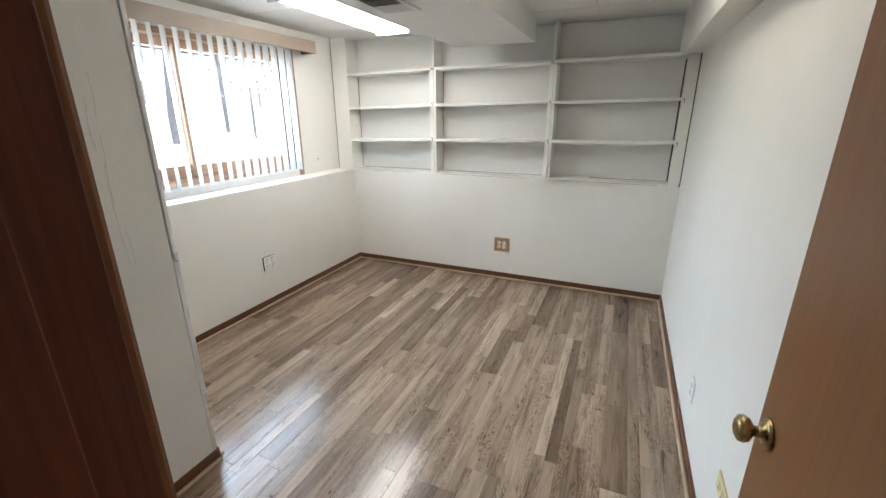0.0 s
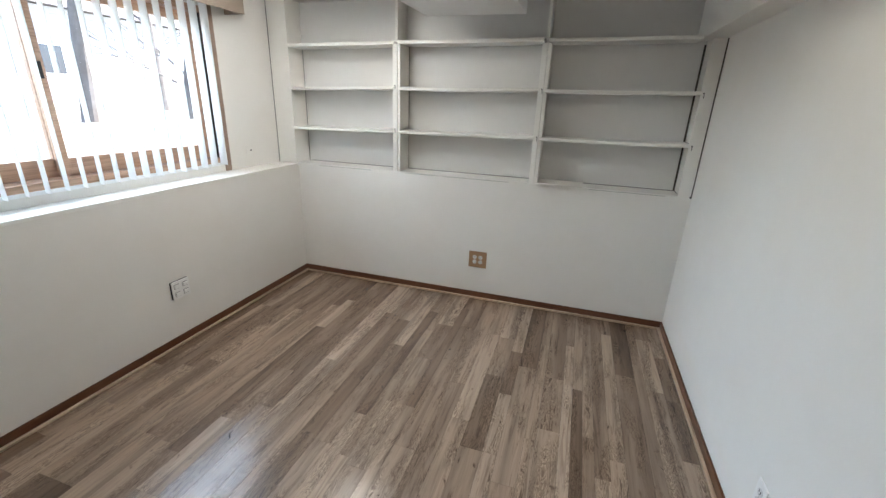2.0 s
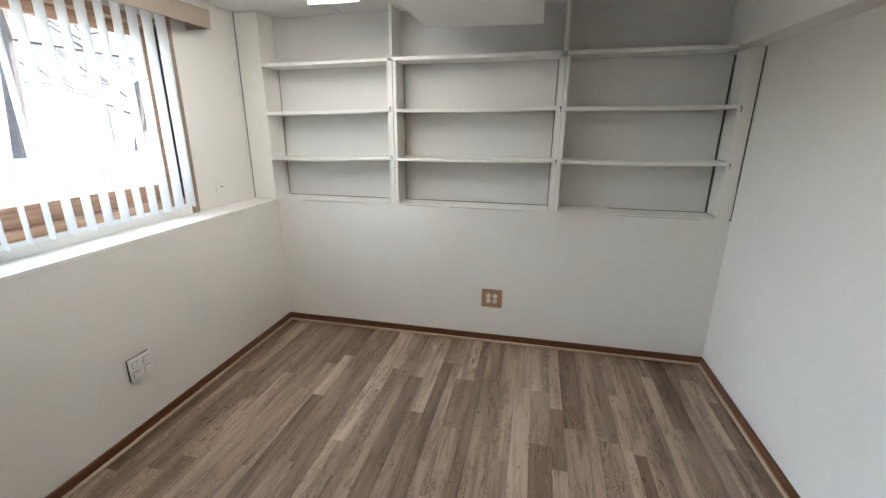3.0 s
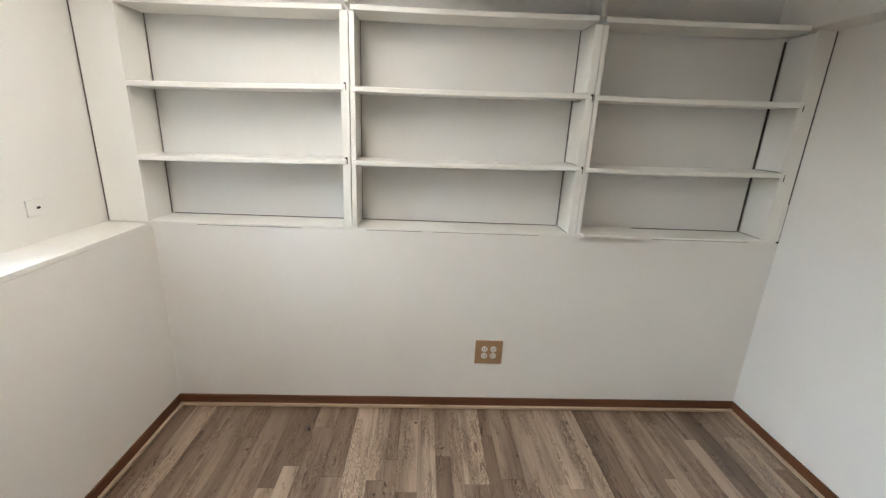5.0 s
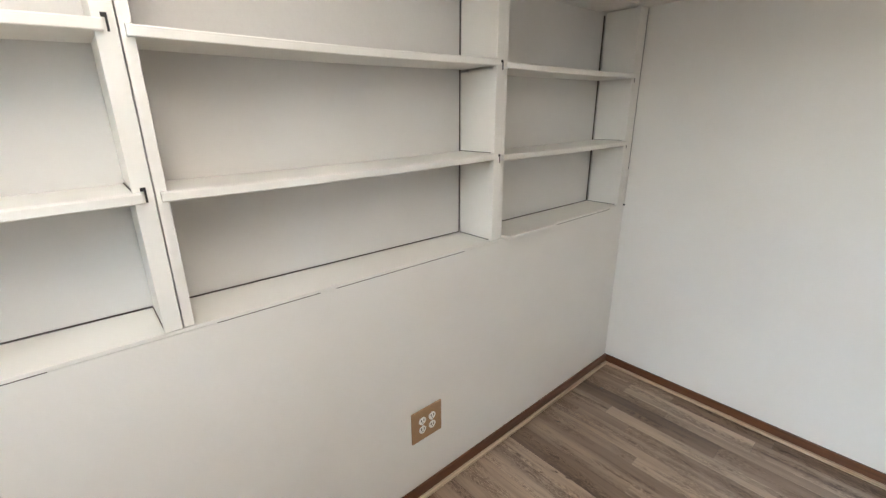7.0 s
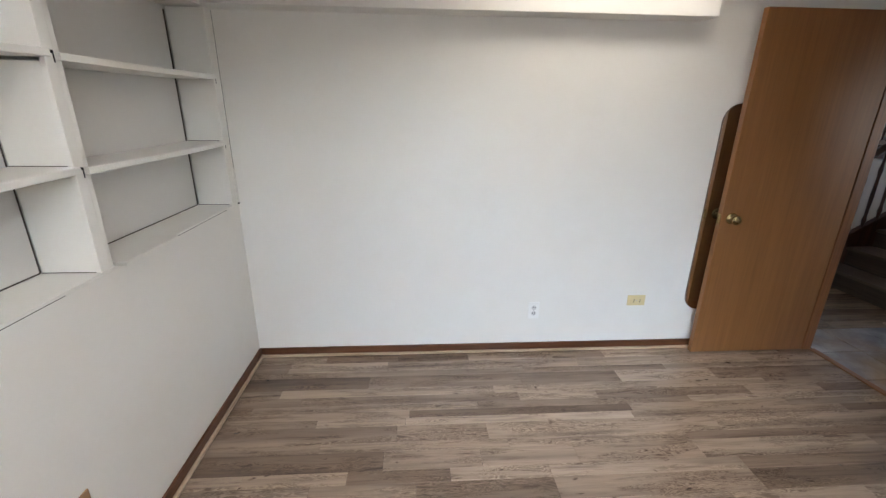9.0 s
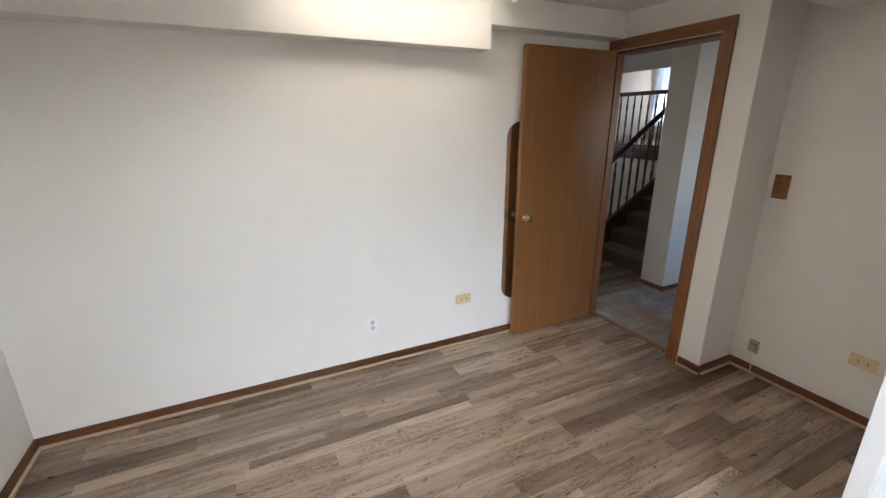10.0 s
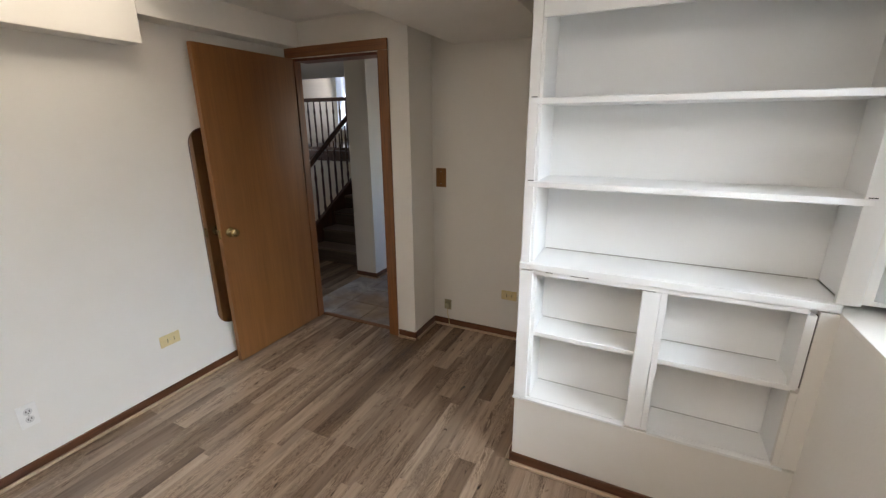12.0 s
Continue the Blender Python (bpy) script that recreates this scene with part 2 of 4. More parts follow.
OUTLET_GREY = plain("outlet_plastic", (0.62, 0.61, 0.59), 0.4, 0, 0.05, 30)
OLIVE = plain("aged_jack_plastic", (0.40, 0.35, 0.22), 0.5, 0, 0.1, 30)
# grey that paints the shading round the jack inserts
JACK_SHADE = plain("jack_shade", (0.40, 0.39, 0.37), 0.5)
METAL_WHITE = plain("vent_enamel", (0.66, 0.65, 0.62), 0.4, 0, 0.05)
SLAT = cloth("blind_vinyl", (0.86, 0.855, 0.84), 0.30)
SHEER = cloth("sheer_curtain", (0.75, 0.80, 0.88), 0.65)
GLASS = clear_glass("window_glass")
MIRROR = plain("mirror_silver", (0.86, 0.87, 0.87), 0.02, 1.0, 0.0)
TILE = slate_tile("hall_tile")
GROUT = plain("grout", (0.20, 0.18, 0.16), 0.85)
LAMP = glow("lamp_diffuser", (1.0, 0.975, 0.92), LAMP_POWER)
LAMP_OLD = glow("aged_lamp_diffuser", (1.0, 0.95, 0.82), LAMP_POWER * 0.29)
BEIGE = paint("beige_wall", (0.56, 0.48, 0.37), 0.6, 0.25, 0.04)
GRASS = paint("lawn", (0.25, 0.245, 0.21), 0.9, 1.0, 0.35, 30.0)
BARK = paint("bark", (0.16, 0.148, 0.14), 0.9, 1.0, 0.4, 20.0)
SIDING = paint("siding", (0.50, 0.52, 0.55), 0.6, 0.4, 0.06, 30.0)
ROOF = paint("roof_shingle", (0.16, 0.15, 0.15), 0.85, 0.6, 0.2)
DARK_PANE = plain("far_pane", (0.05, 0.06, 0.08), 0.1)

# ---- building helpers ----
ORIGIN = {}


def box(bm, x0, x1, y0, y1, z0, z1, bevel=0.0):
    m = Matrix.LocRotScale(((x0 + x1) / 2, (y0 + y1) / 2, (z0 + z1) / 2), None, (abs(x1 - x0), abs(y1 - y0), abs(z1 - z0)))
    r = bmesh.ops.create_cube(bm, size=1.0, matrix=m)
    if bevel:
        edges = list({e for v in r["verts"] for e in v.link_edges})
        bmesh.ops.bevel(bm, geom=edges, offset=bevel, segments=2, profile=0.6, affect="EDGES")
    return bm


def slab(x0, x1, y0, y1, z0, z1, bevel=0.0):
    return box(bmesh.new(), x0, x1, y0, y1, z0, z1, bevel)


def tube(bm, a, b, r0, r1=None, n=10):
    """A tapered round bar from a to b."""
    a, b = Vector(a), Vector(b)
    d = b - a
    m = Matrix.Translation((a + b) / 2) @ d.to_track_quat("Z", "Y").to_matrix().to_4x4()
    bmesh.ops.create_cone(bm, cap_ends=True, segments=n, radius1=r0, radius2=r0 if r1 is None else r1, depth=d.length, matrix=m)
    return bm


def lathe(bm, profile, m, n=20):
    """Turned solid: profile of (radius, height) about z, then placed by m."""
    rings = []
    for r, h in profile:
        rings.append([bm.verts.new(m @ Vector((r * math.cos(2 * math.pi * k / n), r * math.sin(2 * math.pi * k / n), h))) for k in range(n)])
    for a, b in zip(rings, rings[1:]):
        for k in range(n):
            bm.faces.new((a[k], a[(k + 1) % n], b[(k + 1) % n], b[k]))
    bm.faces.new(list(reversed(rings[0])))
    bm.faces.new(rings[-1])
    return bm


def thing(name, at, label="", category="", group="", kind=""):
    ob = new(name)
    ob.empty_display_size = 0.1
    ob.location = at
    ORIGIN[ob.name] = Vector(at)
    return tagged(ob, label, category, group, kind)


def part(name, bm, material, parent=None, label="", smooth=False):
    """Links a bmesh, given in world metres, as one mesh under a thing."""
    o = ORIGIN.get(parent.name, Vector((0, 0, 0))) if parent else Vector((0, 0, 0))
    bmesh.ops.recalc_face_normals(bm, faces=bm.faces)
    bmesh.ops.translate(bm, verts=bm.verts, vec=-o)
    me = bpy.data.meshes.new(name)
    bm.to_mesh(me)
    bm.free()
    me.materials.append(material)
    if smooth:
        for p in me.polygons:
            p.use_smooth = True
    ob = new(name, me)
    if parent:
        ob.parent = parent
    ORIGIN[ob.name] = o
    return tagged(ob, label)


def structure(name, bm, material, label, category):
    return tagged(part(name, bm, material), label, category, "", "structure")


# ---- room shell ----
XR, XL, XU = 0.46, -2.63, -2.825     # east wall, west ledge wall, west wall above the ledge
YF, YB = 3.70, 3.897                  # north wall face, back of the shelf recess
YD, YR = 0.08, -0.25                 # door wall face, recess wall face
ZC, ZL = 2.28, 1.006                  # ceiling, ledge top
OX0, OX1, OZ = -0.355, 0.398, 2.045  # door opening
HALL_Y = -0.05

structure("wall_east", slab(XR, XR + 0.12, 0.02, YB + 0.12, -0.02, 2.5), WALL, "long white painted wall with faint scuffs", "wall")
bm = slab(XL - 0.4, XR, YF, YB + 0.12, -0.02, 1.0)
structure("wall_north", bm, WALL, "white painted wall below the built-in shelves", "wall")
structure("wall_north_back", slab(XL - 0.4, XR, YB + 0.005, YB + 0.12, 1.002, 2.5), WALL, "plain wall behind the built-in shelves", "wall")
structure("wall_west", slab(XL - 0.4, XL, YR - 0.12, YF, -0.02, ZL - 0.022), WALL, "white painted lower wall under the window ledge", "wall")
structure("window_ledge", slab(XU - 0.004, XL + 0.003, 0.5, YF - 0.014, ZL - 0.022, ZL, 0.003), SHELF, "white painted ledge board on top of the lower wall", "ledge")

WY0, WY1, WZ0, WZ1 = 1.09, 3.07, 1.072, 2.10
bm = bmesh.new()
box(bm, XU - 0.18, XU, WY1, YB, ZL - 0.02, 2.5)
box(bm, XU - 0.18, XU, YR - 0.12, WY0, ZL - 0.02, 2.5)
box(bm, XU - 0.18, XU, WY0, WY1, ZL - 0.02, WZ0)
box(bm, XU - 0.18, XU, WY0, WY1, WZ1, 2.5)
structure("wall_west_upper", bm, WALL, "white painted wall round the window, set back above the ledge", "wall")

bm = bmesh.new()
box(bm, OX1, XR, 0.02, YD, -0.02, 2.5)
box(bm, OX0, OX1, HALL_Y, YD, OZ, 2.5)
box(bm, -0.57, OX0, YR, YD, -0.02, 2.5)
structure("wall_south", bm, WALL, "white wall with the open doorway and a short return", "wall")
structure("wall_south_recess", slab(XL - 0.4, -0.3, YR - 0.12, YR, -0.02, 2.5), WALL, "off-white wall set back beside the doorway", "wall")

# dropped ceiling with shallow grooves between its panels
bm = bmesh.new()
xs = [XU - 0.1, -2.095, -1.485, -0.875, -0.265, 0.345, XR + 0.05]
ys = [YR - 0.1, 0.14, 1.36, 2.58, 3.40, YB + 0.06]
for a, b in zip(xs, xs[1:]):
    for c, d in zip(ys, ys[1:]):
        box(bm, a + 0.003, b - 0.003, c + 0.003, d - 0.003, ZC, ZC + 0.02, 0.0025)
box(bm, XL - 0.5, XR + 0.12, YR - 0.12, YB + 0.12, ZC + 0.012, ZC + 0.06)
structure("ceiling", bm, CEIL, "white panelled ceiling with fine joints", "ceiling")

SZ = 1.98
structure("soffit_east", slab(0.325, XR, 1.165, YB + 0.02, SZ, ZC, 0.004), WALL, "white boxed soffit along the long wall", "soffit")
structure("soffit_door", slab(0.325, XR, YD, 1.165, 2.115, ZC, 0.004), WALL, "shallow white soffit above the door", "soffit")
structure("duct_box", slab(-1.42, -0.74, YR, 3.58, 2.105, ZC, 0.005), CEIL, "white boxed duct below the ceiling", "soffit")

# ---- trim ----
def baseboard(name, along, a, b, wall, side):
    """Brown board with a pale shoe strip. side: +1 or -1, the way that it stands proud of the wall."""
    t, s = 0.012, 0.030
    lo, hi = sorted((wall, wall + side * t))
    lo2, hi2 = sorted((wall + side * (t + 0.0005), wall + side * s))
    if along == "y":
        ob = part(name, slab(lo, hi, a, b, 0.004, 0.06, 0.003), TRIM)
        part("shoe_strip", slab(lo2, hi2, a, b, 0.003, 0.018, 0.005), SHOE, ob, "pale wood shoe strip")
    else:
        ob = part(name, slab(a, b, lo, hi, 0.004, 0.06, 0.003), TRIM_X)
        part("shoe_strip", slab(a, b, lo2, hi2, 0.003, 0.018, 0.005), SHOE_X, ob, "pale wood shoe strip")
    tagged(ob, "thin brown wooden baseboard with a pale shoe strip", "baseboard", "", "structure")


baseboard("baseboard_east", "y", YD + 0.02, YF - 0.013, XR, -1)
baseboard("baseboard_north", "x", XL, XR, YF, -1)
baseboard("baseboard_west", "y", 0.955, YF - 0.013, XL, 1)
baseboard("baseboard_stub", "x", -0.582, OX0 - 0.075, YD, 1)
baseboard("baseboard_return", "y", YR + 0.013, YD - 0.0005, -0.57, -1)
baseboard("baseboard_recess", "x", -1.56, -0.57, YR, 1)
baseboard("baseboard_case", "x", XL + 0.013, -1.583, 0.94, 1)
baseboard("baseboard_case_side", "y", YR + 0.013, 0.9395, -1.585, 1)

# ---- doorway ----
frame_ob = thing("door_1", (0, YD, 0), "brown stained wooden door frame round the doorway", "door frame", "", "structure")
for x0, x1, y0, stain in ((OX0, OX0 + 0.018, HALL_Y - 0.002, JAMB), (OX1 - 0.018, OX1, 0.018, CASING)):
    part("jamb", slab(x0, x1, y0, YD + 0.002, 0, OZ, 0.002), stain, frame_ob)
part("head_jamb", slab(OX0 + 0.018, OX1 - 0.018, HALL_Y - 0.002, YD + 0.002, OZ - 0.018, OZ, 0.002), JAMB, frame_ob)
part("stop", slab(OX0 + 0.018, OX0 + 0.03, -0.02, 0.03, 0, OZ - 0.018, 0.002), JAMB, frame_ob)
for y0, y1 in ((YD + 0.001, YD + 0.017), (HALL_Y - 0.017, HALL_Y - 0.001)):
    part("casing", slab(OX0 - 0.068, OX0 + 0.006, y0, y1, 0.002, OZ + 0.004, 0.005), CASING, frame_ob)
    if y0 > 0:
        part("casing", slab(OX1 - 0.006, XR - 0.004, y0, y1, 0.002, OZ + 0.004, 0.005), CASING, frame_ob)
    part("head_casing", slab(OX0 - 0.068, XR - 0.004, y0, y1, OZ + 0.005, OZ + 0.074, 0.005), CASING_X, frame_ob)
part("threshold", slab(OX0 + 0.018, OX1 - 0.018, -0.01, 0.03, 0.0, 0.008, 0.003), CASING_X, frame_ob)

door = thing("door", (0.37, 0.1, 0), "open flush oak-veneer door with a brass knob", "door")
DY0, DY1, DX0, DX1 = 0.105, 0.878, 0.368, 0.403
part("leaf", slab(DX0, DX1, DY0, DY1, 0.012, 2.042, 0.002), DOOR, door)


def knob(face, way):
    part("knob", lathe(bmesh.new(), [(0.0005, 0.0), (0.033, 0.0), (0.034, 0.004), (0.027, 0.010), (0.013, 0.013), (0.011, 0.026), (0.015, 0.030), (0.025, 0.036), (0.029, 0.045), (0.027, 0.054), (0.017, 0.060), (0.0005, 0.061)],
             pose(face, 0.815, 0.925, 0, 90 * way, 0)), BRASS, door, "round brass knob", True)


knob(DX0, -1)
knob(DX1, 1)
part("latch_plate", slab(DX0 + 0.006, DX1 - 0.006, DY1, DY1 + 0.002, 0.89, 0.95), BRASS, door, "brass latch plate")

# mirror behind the door
def rounded_plate(x0, x1, y0, y1, z0, z1, r, n=8):
    bm = bmesh.new()
    loop = []
    for cy, cz, a0 in ((y1 - r, z1 - r, 0), (y0 + r, z1 - r, 90), (y0 + r, z0 + r, 180), (y1 - r, z0 + r, 270)):
        for k in range(n + 1):
            a = radians(a0 + 90 * k / n)
            loop.append((cy + r * math.cos(a), cz + r * math.sin(a)))
    f = [bm.verts.new((x0, y, z)) for y, z in loop]
    g = [bm.verts.new((x1, y, z)) for y, z in loop]
    bm.faces.new(f)
    bm.faces.new(list(reversed(g)))
    for k in range(len(loop)):
        bm.faces.new((f[k], f[(k + 1) % len(loop)], g[(k + 1) % len(loop)], g[k]))
    return bm


mirror = thing("wall_mirror", (XR, 0.6, 0.28), "frameless mirror with rounded corners hung behind the door", "mirror")
part("backing", rounded_plate(XR - 0.006, XR - 0.0015, 0.34, 0.935, 0.285, 1.575, 0.1), DARKWOOD, mirror)
part("glass", rounded_plate(XR - 0.010, XR - 0.0065, 0.342, 0.933, 0.287, 1.573, 0.098), MIRROR, mirror, "silvered mirror glass")

# ---- built-in shelves on the north wall ----
case = thing("wall_bookcase", (-1.1, 3.70, 1.0), "white painted built-in bookcase of three bays with uneven joints", "bookcase")
FY = 3.702
SHELF_Y = 3.686                       # front edge of the shelves, proud of the stiles
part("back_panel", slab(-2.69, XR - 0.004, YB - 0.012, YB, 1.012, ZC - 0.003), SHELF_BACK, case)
part("bottom_board", slab(XU + 0.002, XR - 0.012, FY - 0.003, YB - 0.013, 1.001, 1.011, 0.002), SHELF, case)
part("side_stile", slab(XU + 0.009, -2.640, FY - 0.012, FY + 0.008, ZL + 0.0015, ZC - 0.003, 0.003), SHELF, case)
part("gap", slab(XU + 0.001, XU + 0.0085, FY - 0.008, FY - 0.002, ZL + 0.0015, ZC - 0.003), GAP, case, "dark seam at the corner")
part("side_panel", slab(-2.664, -2.641, FY + 0.009, YB - 0.016, 1.012, ZC - 0.003, 0.002), SHELF, case)
part("side_panel", slab(0.385, 0.403, FY + 0.012, YB - 0.018, 1.012, SZ - 0.006, 0.002), SHELF, case)
part("side_stile", slab(0.372, 0.452, FY - 0.006, FY + 0.011, 1.012, SZ - 0.003, 0.003), SHELF, case)
part("patch_strip", slab(0.428, 0.452, FY - 0.010, FY - 0.0065, 1.012, 1.20, 0.001), SHELF, case)
TOPS = (1.340, 1.662, 1.978)
for cx in (-1.697, -0.600):
    lo = 1.012
    for z in (*TOPS, ZC - 0.003):
        top = z - (0.026 if z < 2.1 else 0)
        if z < 2.1:
            part("divider", slab(cx - 0.028, cx - 0.010, FY + 0.014, YB - 0.016, lo, top, 0.002), SHELF, case)
            part("divider", slab(cx + 0.010, cx + 0.028, FY + 0.014, YB - 0.016, lo, top, 0.002), SHELF, case)
        else:
            part("divider", slab(cx - 0.010, cx + 0.009, FY + 0.002, YB - 0.016, lo + 0.002, top, 0.002), SHELF, case)
        lo = z
    part("stile", slab(cx - 0.031, cx + 0.006, FY - 0.004, FY + 0.013, 1.012, TOPS[2] - 0.028, 0.0025), SHELF, case)
    part("stile", slab(cx + 0.0085, cx + 0.031, FY - 0.001, FY + 0.013, 1.012, TOPS[2] - 0.028, 0.0025), SHELF, case)


def shelf_board(x0, x1, z, sag, tilt):
    """A long board, slightly bowed under its own weight."""
    bm = bmesh.new()
    n = 10
    rows = []
    for k in range(n + 1):
        u = k / n
        x = x0 + (x1 - x0) * u
        dz = -sag * math.sin(math.pi * u) + tilt * (u - 0.5)
        rows.append([bm.verts.new((x, y, z + dz + h)) for y, h in ((SHELF_Y + 0.002, -0.022), (SHELF_Y, -0.02), (SHELF_Y, -0.003), (SHELF_Y + 0.003, 0), (YB - 0.02, 0), (YB - 0.02, -0.022))])
    for a, b in zip(rows, rows[1:]):
        for k in range(6):
            bm.faces.new((a[k], a[(k + 1) % 6], b[(k + 1) % 6], b[k]))
    bm.faces.new(rows[0])
    bm.faces.new(list(reversed(rows[-1])))
    return bm


# shelf height at mid span and rise to the east, bay by bay
BAYS = ((-2.639, -1.714, 0.002, ((1.325, 0.017), (1.643, 0.026), (1.960, 0.018))),
        (-1.680, -0.622, 0.004, ((1.340, 0.016), (1.660, 0.018), (1.977, 0.012))),
        (-0.590, 0.384, 0.003, ((1.347, 0.010), (1.669, 0.013), (1.986, 0.012))))
for x0, x1, sag, levels in BAYS:
    wall_x = {-1.714: -1.7252, -0.622: -0.6282, 0.384: 0.3848}[x1]
    for z, tilt in ((1.0115, 0.0), *levels[:2]):
        top = z + tilt / 2 + 0.0002
        part("gap", slab(wall_x - 0.002, wall_x + 0.0005, FY + 0.014, YB - 0.018, top, top + 0.0022), GAP, case, "dark joint at the shelf end")
    for z, tilt in levels:
        end = 0.322 if x1 > 0 and z > 1.9 else x1
        part("shelf", shelf_board(x0, end, z, sag, tilt), SHELF, case)
    part("gap", slab(x0 + 0.012, x1 - 0.012, YB - 0.0150, YB - 0.0122, 1.0112, 1.0150), GAP, case, "dark joint along the foot of the back panel")
for x0, x1 in ((-2.42, -1.93), (-1.30, -0.78), (-1.62, -1.35), (-0.2, 0.3)):
    part("hairline", slab(x0, x1, FY - 0.0042, FY - 0.0031, 1.0002, 1.0018), GAP, case, "fine open paint joint")
for cx, z in ((-1.708, TOPS[0]), (-1.708, TOPS[1]), (-0.604, TOPS[0]), (-0.604, TOPS[1]), (0.391, TOPS[0]), (0.391, TOPS[1])):
    part("notch", slab(cx - 0.006, cx + 0.004, FY - 0.0075, FY - 0.0062, z - 0.004, z + 0.004), BLACK, case, "dark open joint")
    part("notch", slab(cx, cx + 0.004, FY - 0.0075, FY - 0.0062, z - 0.028, z - 0.004), BLACK, case, "dark open joint")
for x0, x1 in ((0.373, 0.384), (-0.6335, -0.629), (-1.6675, -1.6655), (-2.640, -2.637)):
    part("gap", slab(x0, x1, YB - 0.0145, YB - 0.0125, 1.013, SZ - 0.02), GAP, case, "dark open gap beside the back panel")
part("gap", slab(0.404, 0.414, FY + 0.012, YB - 0.02, 1.0115, 1.0125), GAP, case)
part("gap", slab(XR - 0.0075, XR - 0.0005, FY - 0.004, FY + 0.006, 1.0, SZ - 0.004), GAP, case, "dark gap beside the wall")

part("nail", tube(bmesh.new(), (0.45, FY - 0.012, 1.006), (0.45, FY - 0.002, 1.006), 0.005, None, 8), BLACK, case, "dark nail head")

loose = part("loose_board", slab(-0.566, -0.245, FY - 0.042, FY + 0.148, 1.0115, 1.0235, 0.002), SHELF)
tagged(loose, "thin loose white board lying on the shelf edge", "board")

# ---- floor-standing bookcase by the window ----
BX0, BX1, BY = -2.63, -1.585, 0.94
low = thing("built_in_bookcase", (-2.1, BY, 0), "white painted built-in bookcase with open cubbies below", "bookcase")
part("side_wall", slab(BX1 - 0.02, BX1, YR + 0.002, BY - 0.018, 0.002, ZC - 0.003, 0.002), WALL, low, "painted side panel with fine cracks")
part("plinth", slab(BX0, BX1, BY - 0.018, BY, 0.002, 0.3655, 0.003), WALL, low)
part("stile", slab(BX1 - 0.052, BX1 + 0.004, BY - 0.018, BY + 0.006, 0.379, 1.0, 0.003), WHITE_SHELF, low)
part("stile", slab(-2.117, -2.055, BY - 0.018, BY + 0.006, 0.379, 0.985, 0.003), WHITE_SHELF, low)
part("stile", slab(-2.140, -2.1185, BY - 0.018, BY + 0.003, 0.379, 0.985, 0.002), WHITE_SHELF, low)
part("divider", slab(-2.115, -2.092, 0.762, BY - 0.019, 0.395, 0.985), WHITE_SHELF, low)
part("stile", slab(BX0, -2.578, BY - 0.018, BY + 0.004, 0.379, 1.0, 0.001), WALL, low)
part("stile", slab(-2.5775, -2.557, BY - 0.018, BY + 0.003, 0.3795, 0.689, 0.001), WALL, low)
part("edge_strip", slab(-2.572, -2.545, BY - 0.018, BY + 0.008, 0.712, 0.985, 0.002), WHITE_SHELF, low)
part("gap", slab(-2.577, -2.573, BY - 0.016, BY + 0.002, 0.712, 0.985), GAP, low, "dark open joint beside the edge strip")
part("lip", slab(-2.590, -2.142, BY - 0.016, BY + 0.010, 0.366, 0.379, 0.003), WHITE_SHELF, low, "thin worn lip along the cubby floor")
part("lip", slab(-2.054, BX1 + 0.008, BY - 0.016, BY + 0.009, 0.368, 0.379, 0.003), WHITE_SHELF, low, "thin worn lip along the cubby floor")
part("rail", slab(BX1 - 0.053, -2.552, BY - 0.017, BY + 0.004, 0.986, 1.004, 0.002), WHITE_SHELF, low)
part("counter", slab(BX0 + 0.004, BX1 - 0.021, 0.64, BY - 0.0125, 1.005, 1.034), WHITE_SHELF, low)
part("counter_nosing", slab(BX0 + 0.004, BX1 + 0.007, BY - 0.012, BY + 0.010, 1.005, 1.034, 0.004), WHITE_SHELF, low)
part("bottom_board", slab(BX0 + 0.03, BX1 - 0.021, 0.761, BY - 0.0185, 0.36, 0.378), WHITE_SHELF, low)
part("lower_back", slab(BX0, BX1 - 0.021, 0.746, 0.760, 0.36, 1.004), WHITE_SHELF, low)
part("lower_side", slab(BX1 - 0.065, BX1 - 0.045, 0.761, BY - 0.019, 0.379, 1.0), WHITE_SHELF, low)
part("lower_side", slab(-2.577, -2.558, 0.761, BY - 0.019, 0.379, 1.0), WHITE_SHELF, low)
part("lower_shelf", slab(-2.091, BX1 - 0.066, 0.761, BY - 0.012, 0.697, 0.717, 0.002), WHITE_SHELF, low)
part("lower_shelf", slab(-2.557, -2.116, 0.761, BY - 0.004, 0.690, 0.712, 0.002), WHITE_SHELF, low)
part("gap", slab(-2.60, BX1 - 0.05, 0.6942, 0.6972, 1.0345, 1.0372), JOINT, low, "faint joint along the back of the counter")
for z in (0.7125, 0.7178):
    x0, x1 = ((-2.55, -2.12) if z < 0.715 else (-2.09, -1.655))
    part("gap", slab(x0, x1, 0.7604, 0.7622, z, z + 0.002), JOINT, low, "faint joint behind the cubby shelf")
part("gap", slab(-2.55, -1.655, 0.7604, 0.7622, 0.3785, 0.3803), JOINT, low, "faint joint behind the cubby floor")
part("upper_back", slab(-2.72, BX1 - 0.021, 0.68, 0.694, 1.035, ZC - 0.003), WHITE_SHELF, low)
part("upper_side", slab(BX1 - 0.045, BX1 - 0.025, 0.695, BY - 0.013, 1.035, ZC - 0.003, 0.002), WHITE_SHELF, low)
part("upper_stile", slab(BX1 - 0.034, BX1 + 0.003, BY - 0.012, BY + 0.004, 1.035, ZC - 0.003, 0.002), WHITE_SHELF, low)
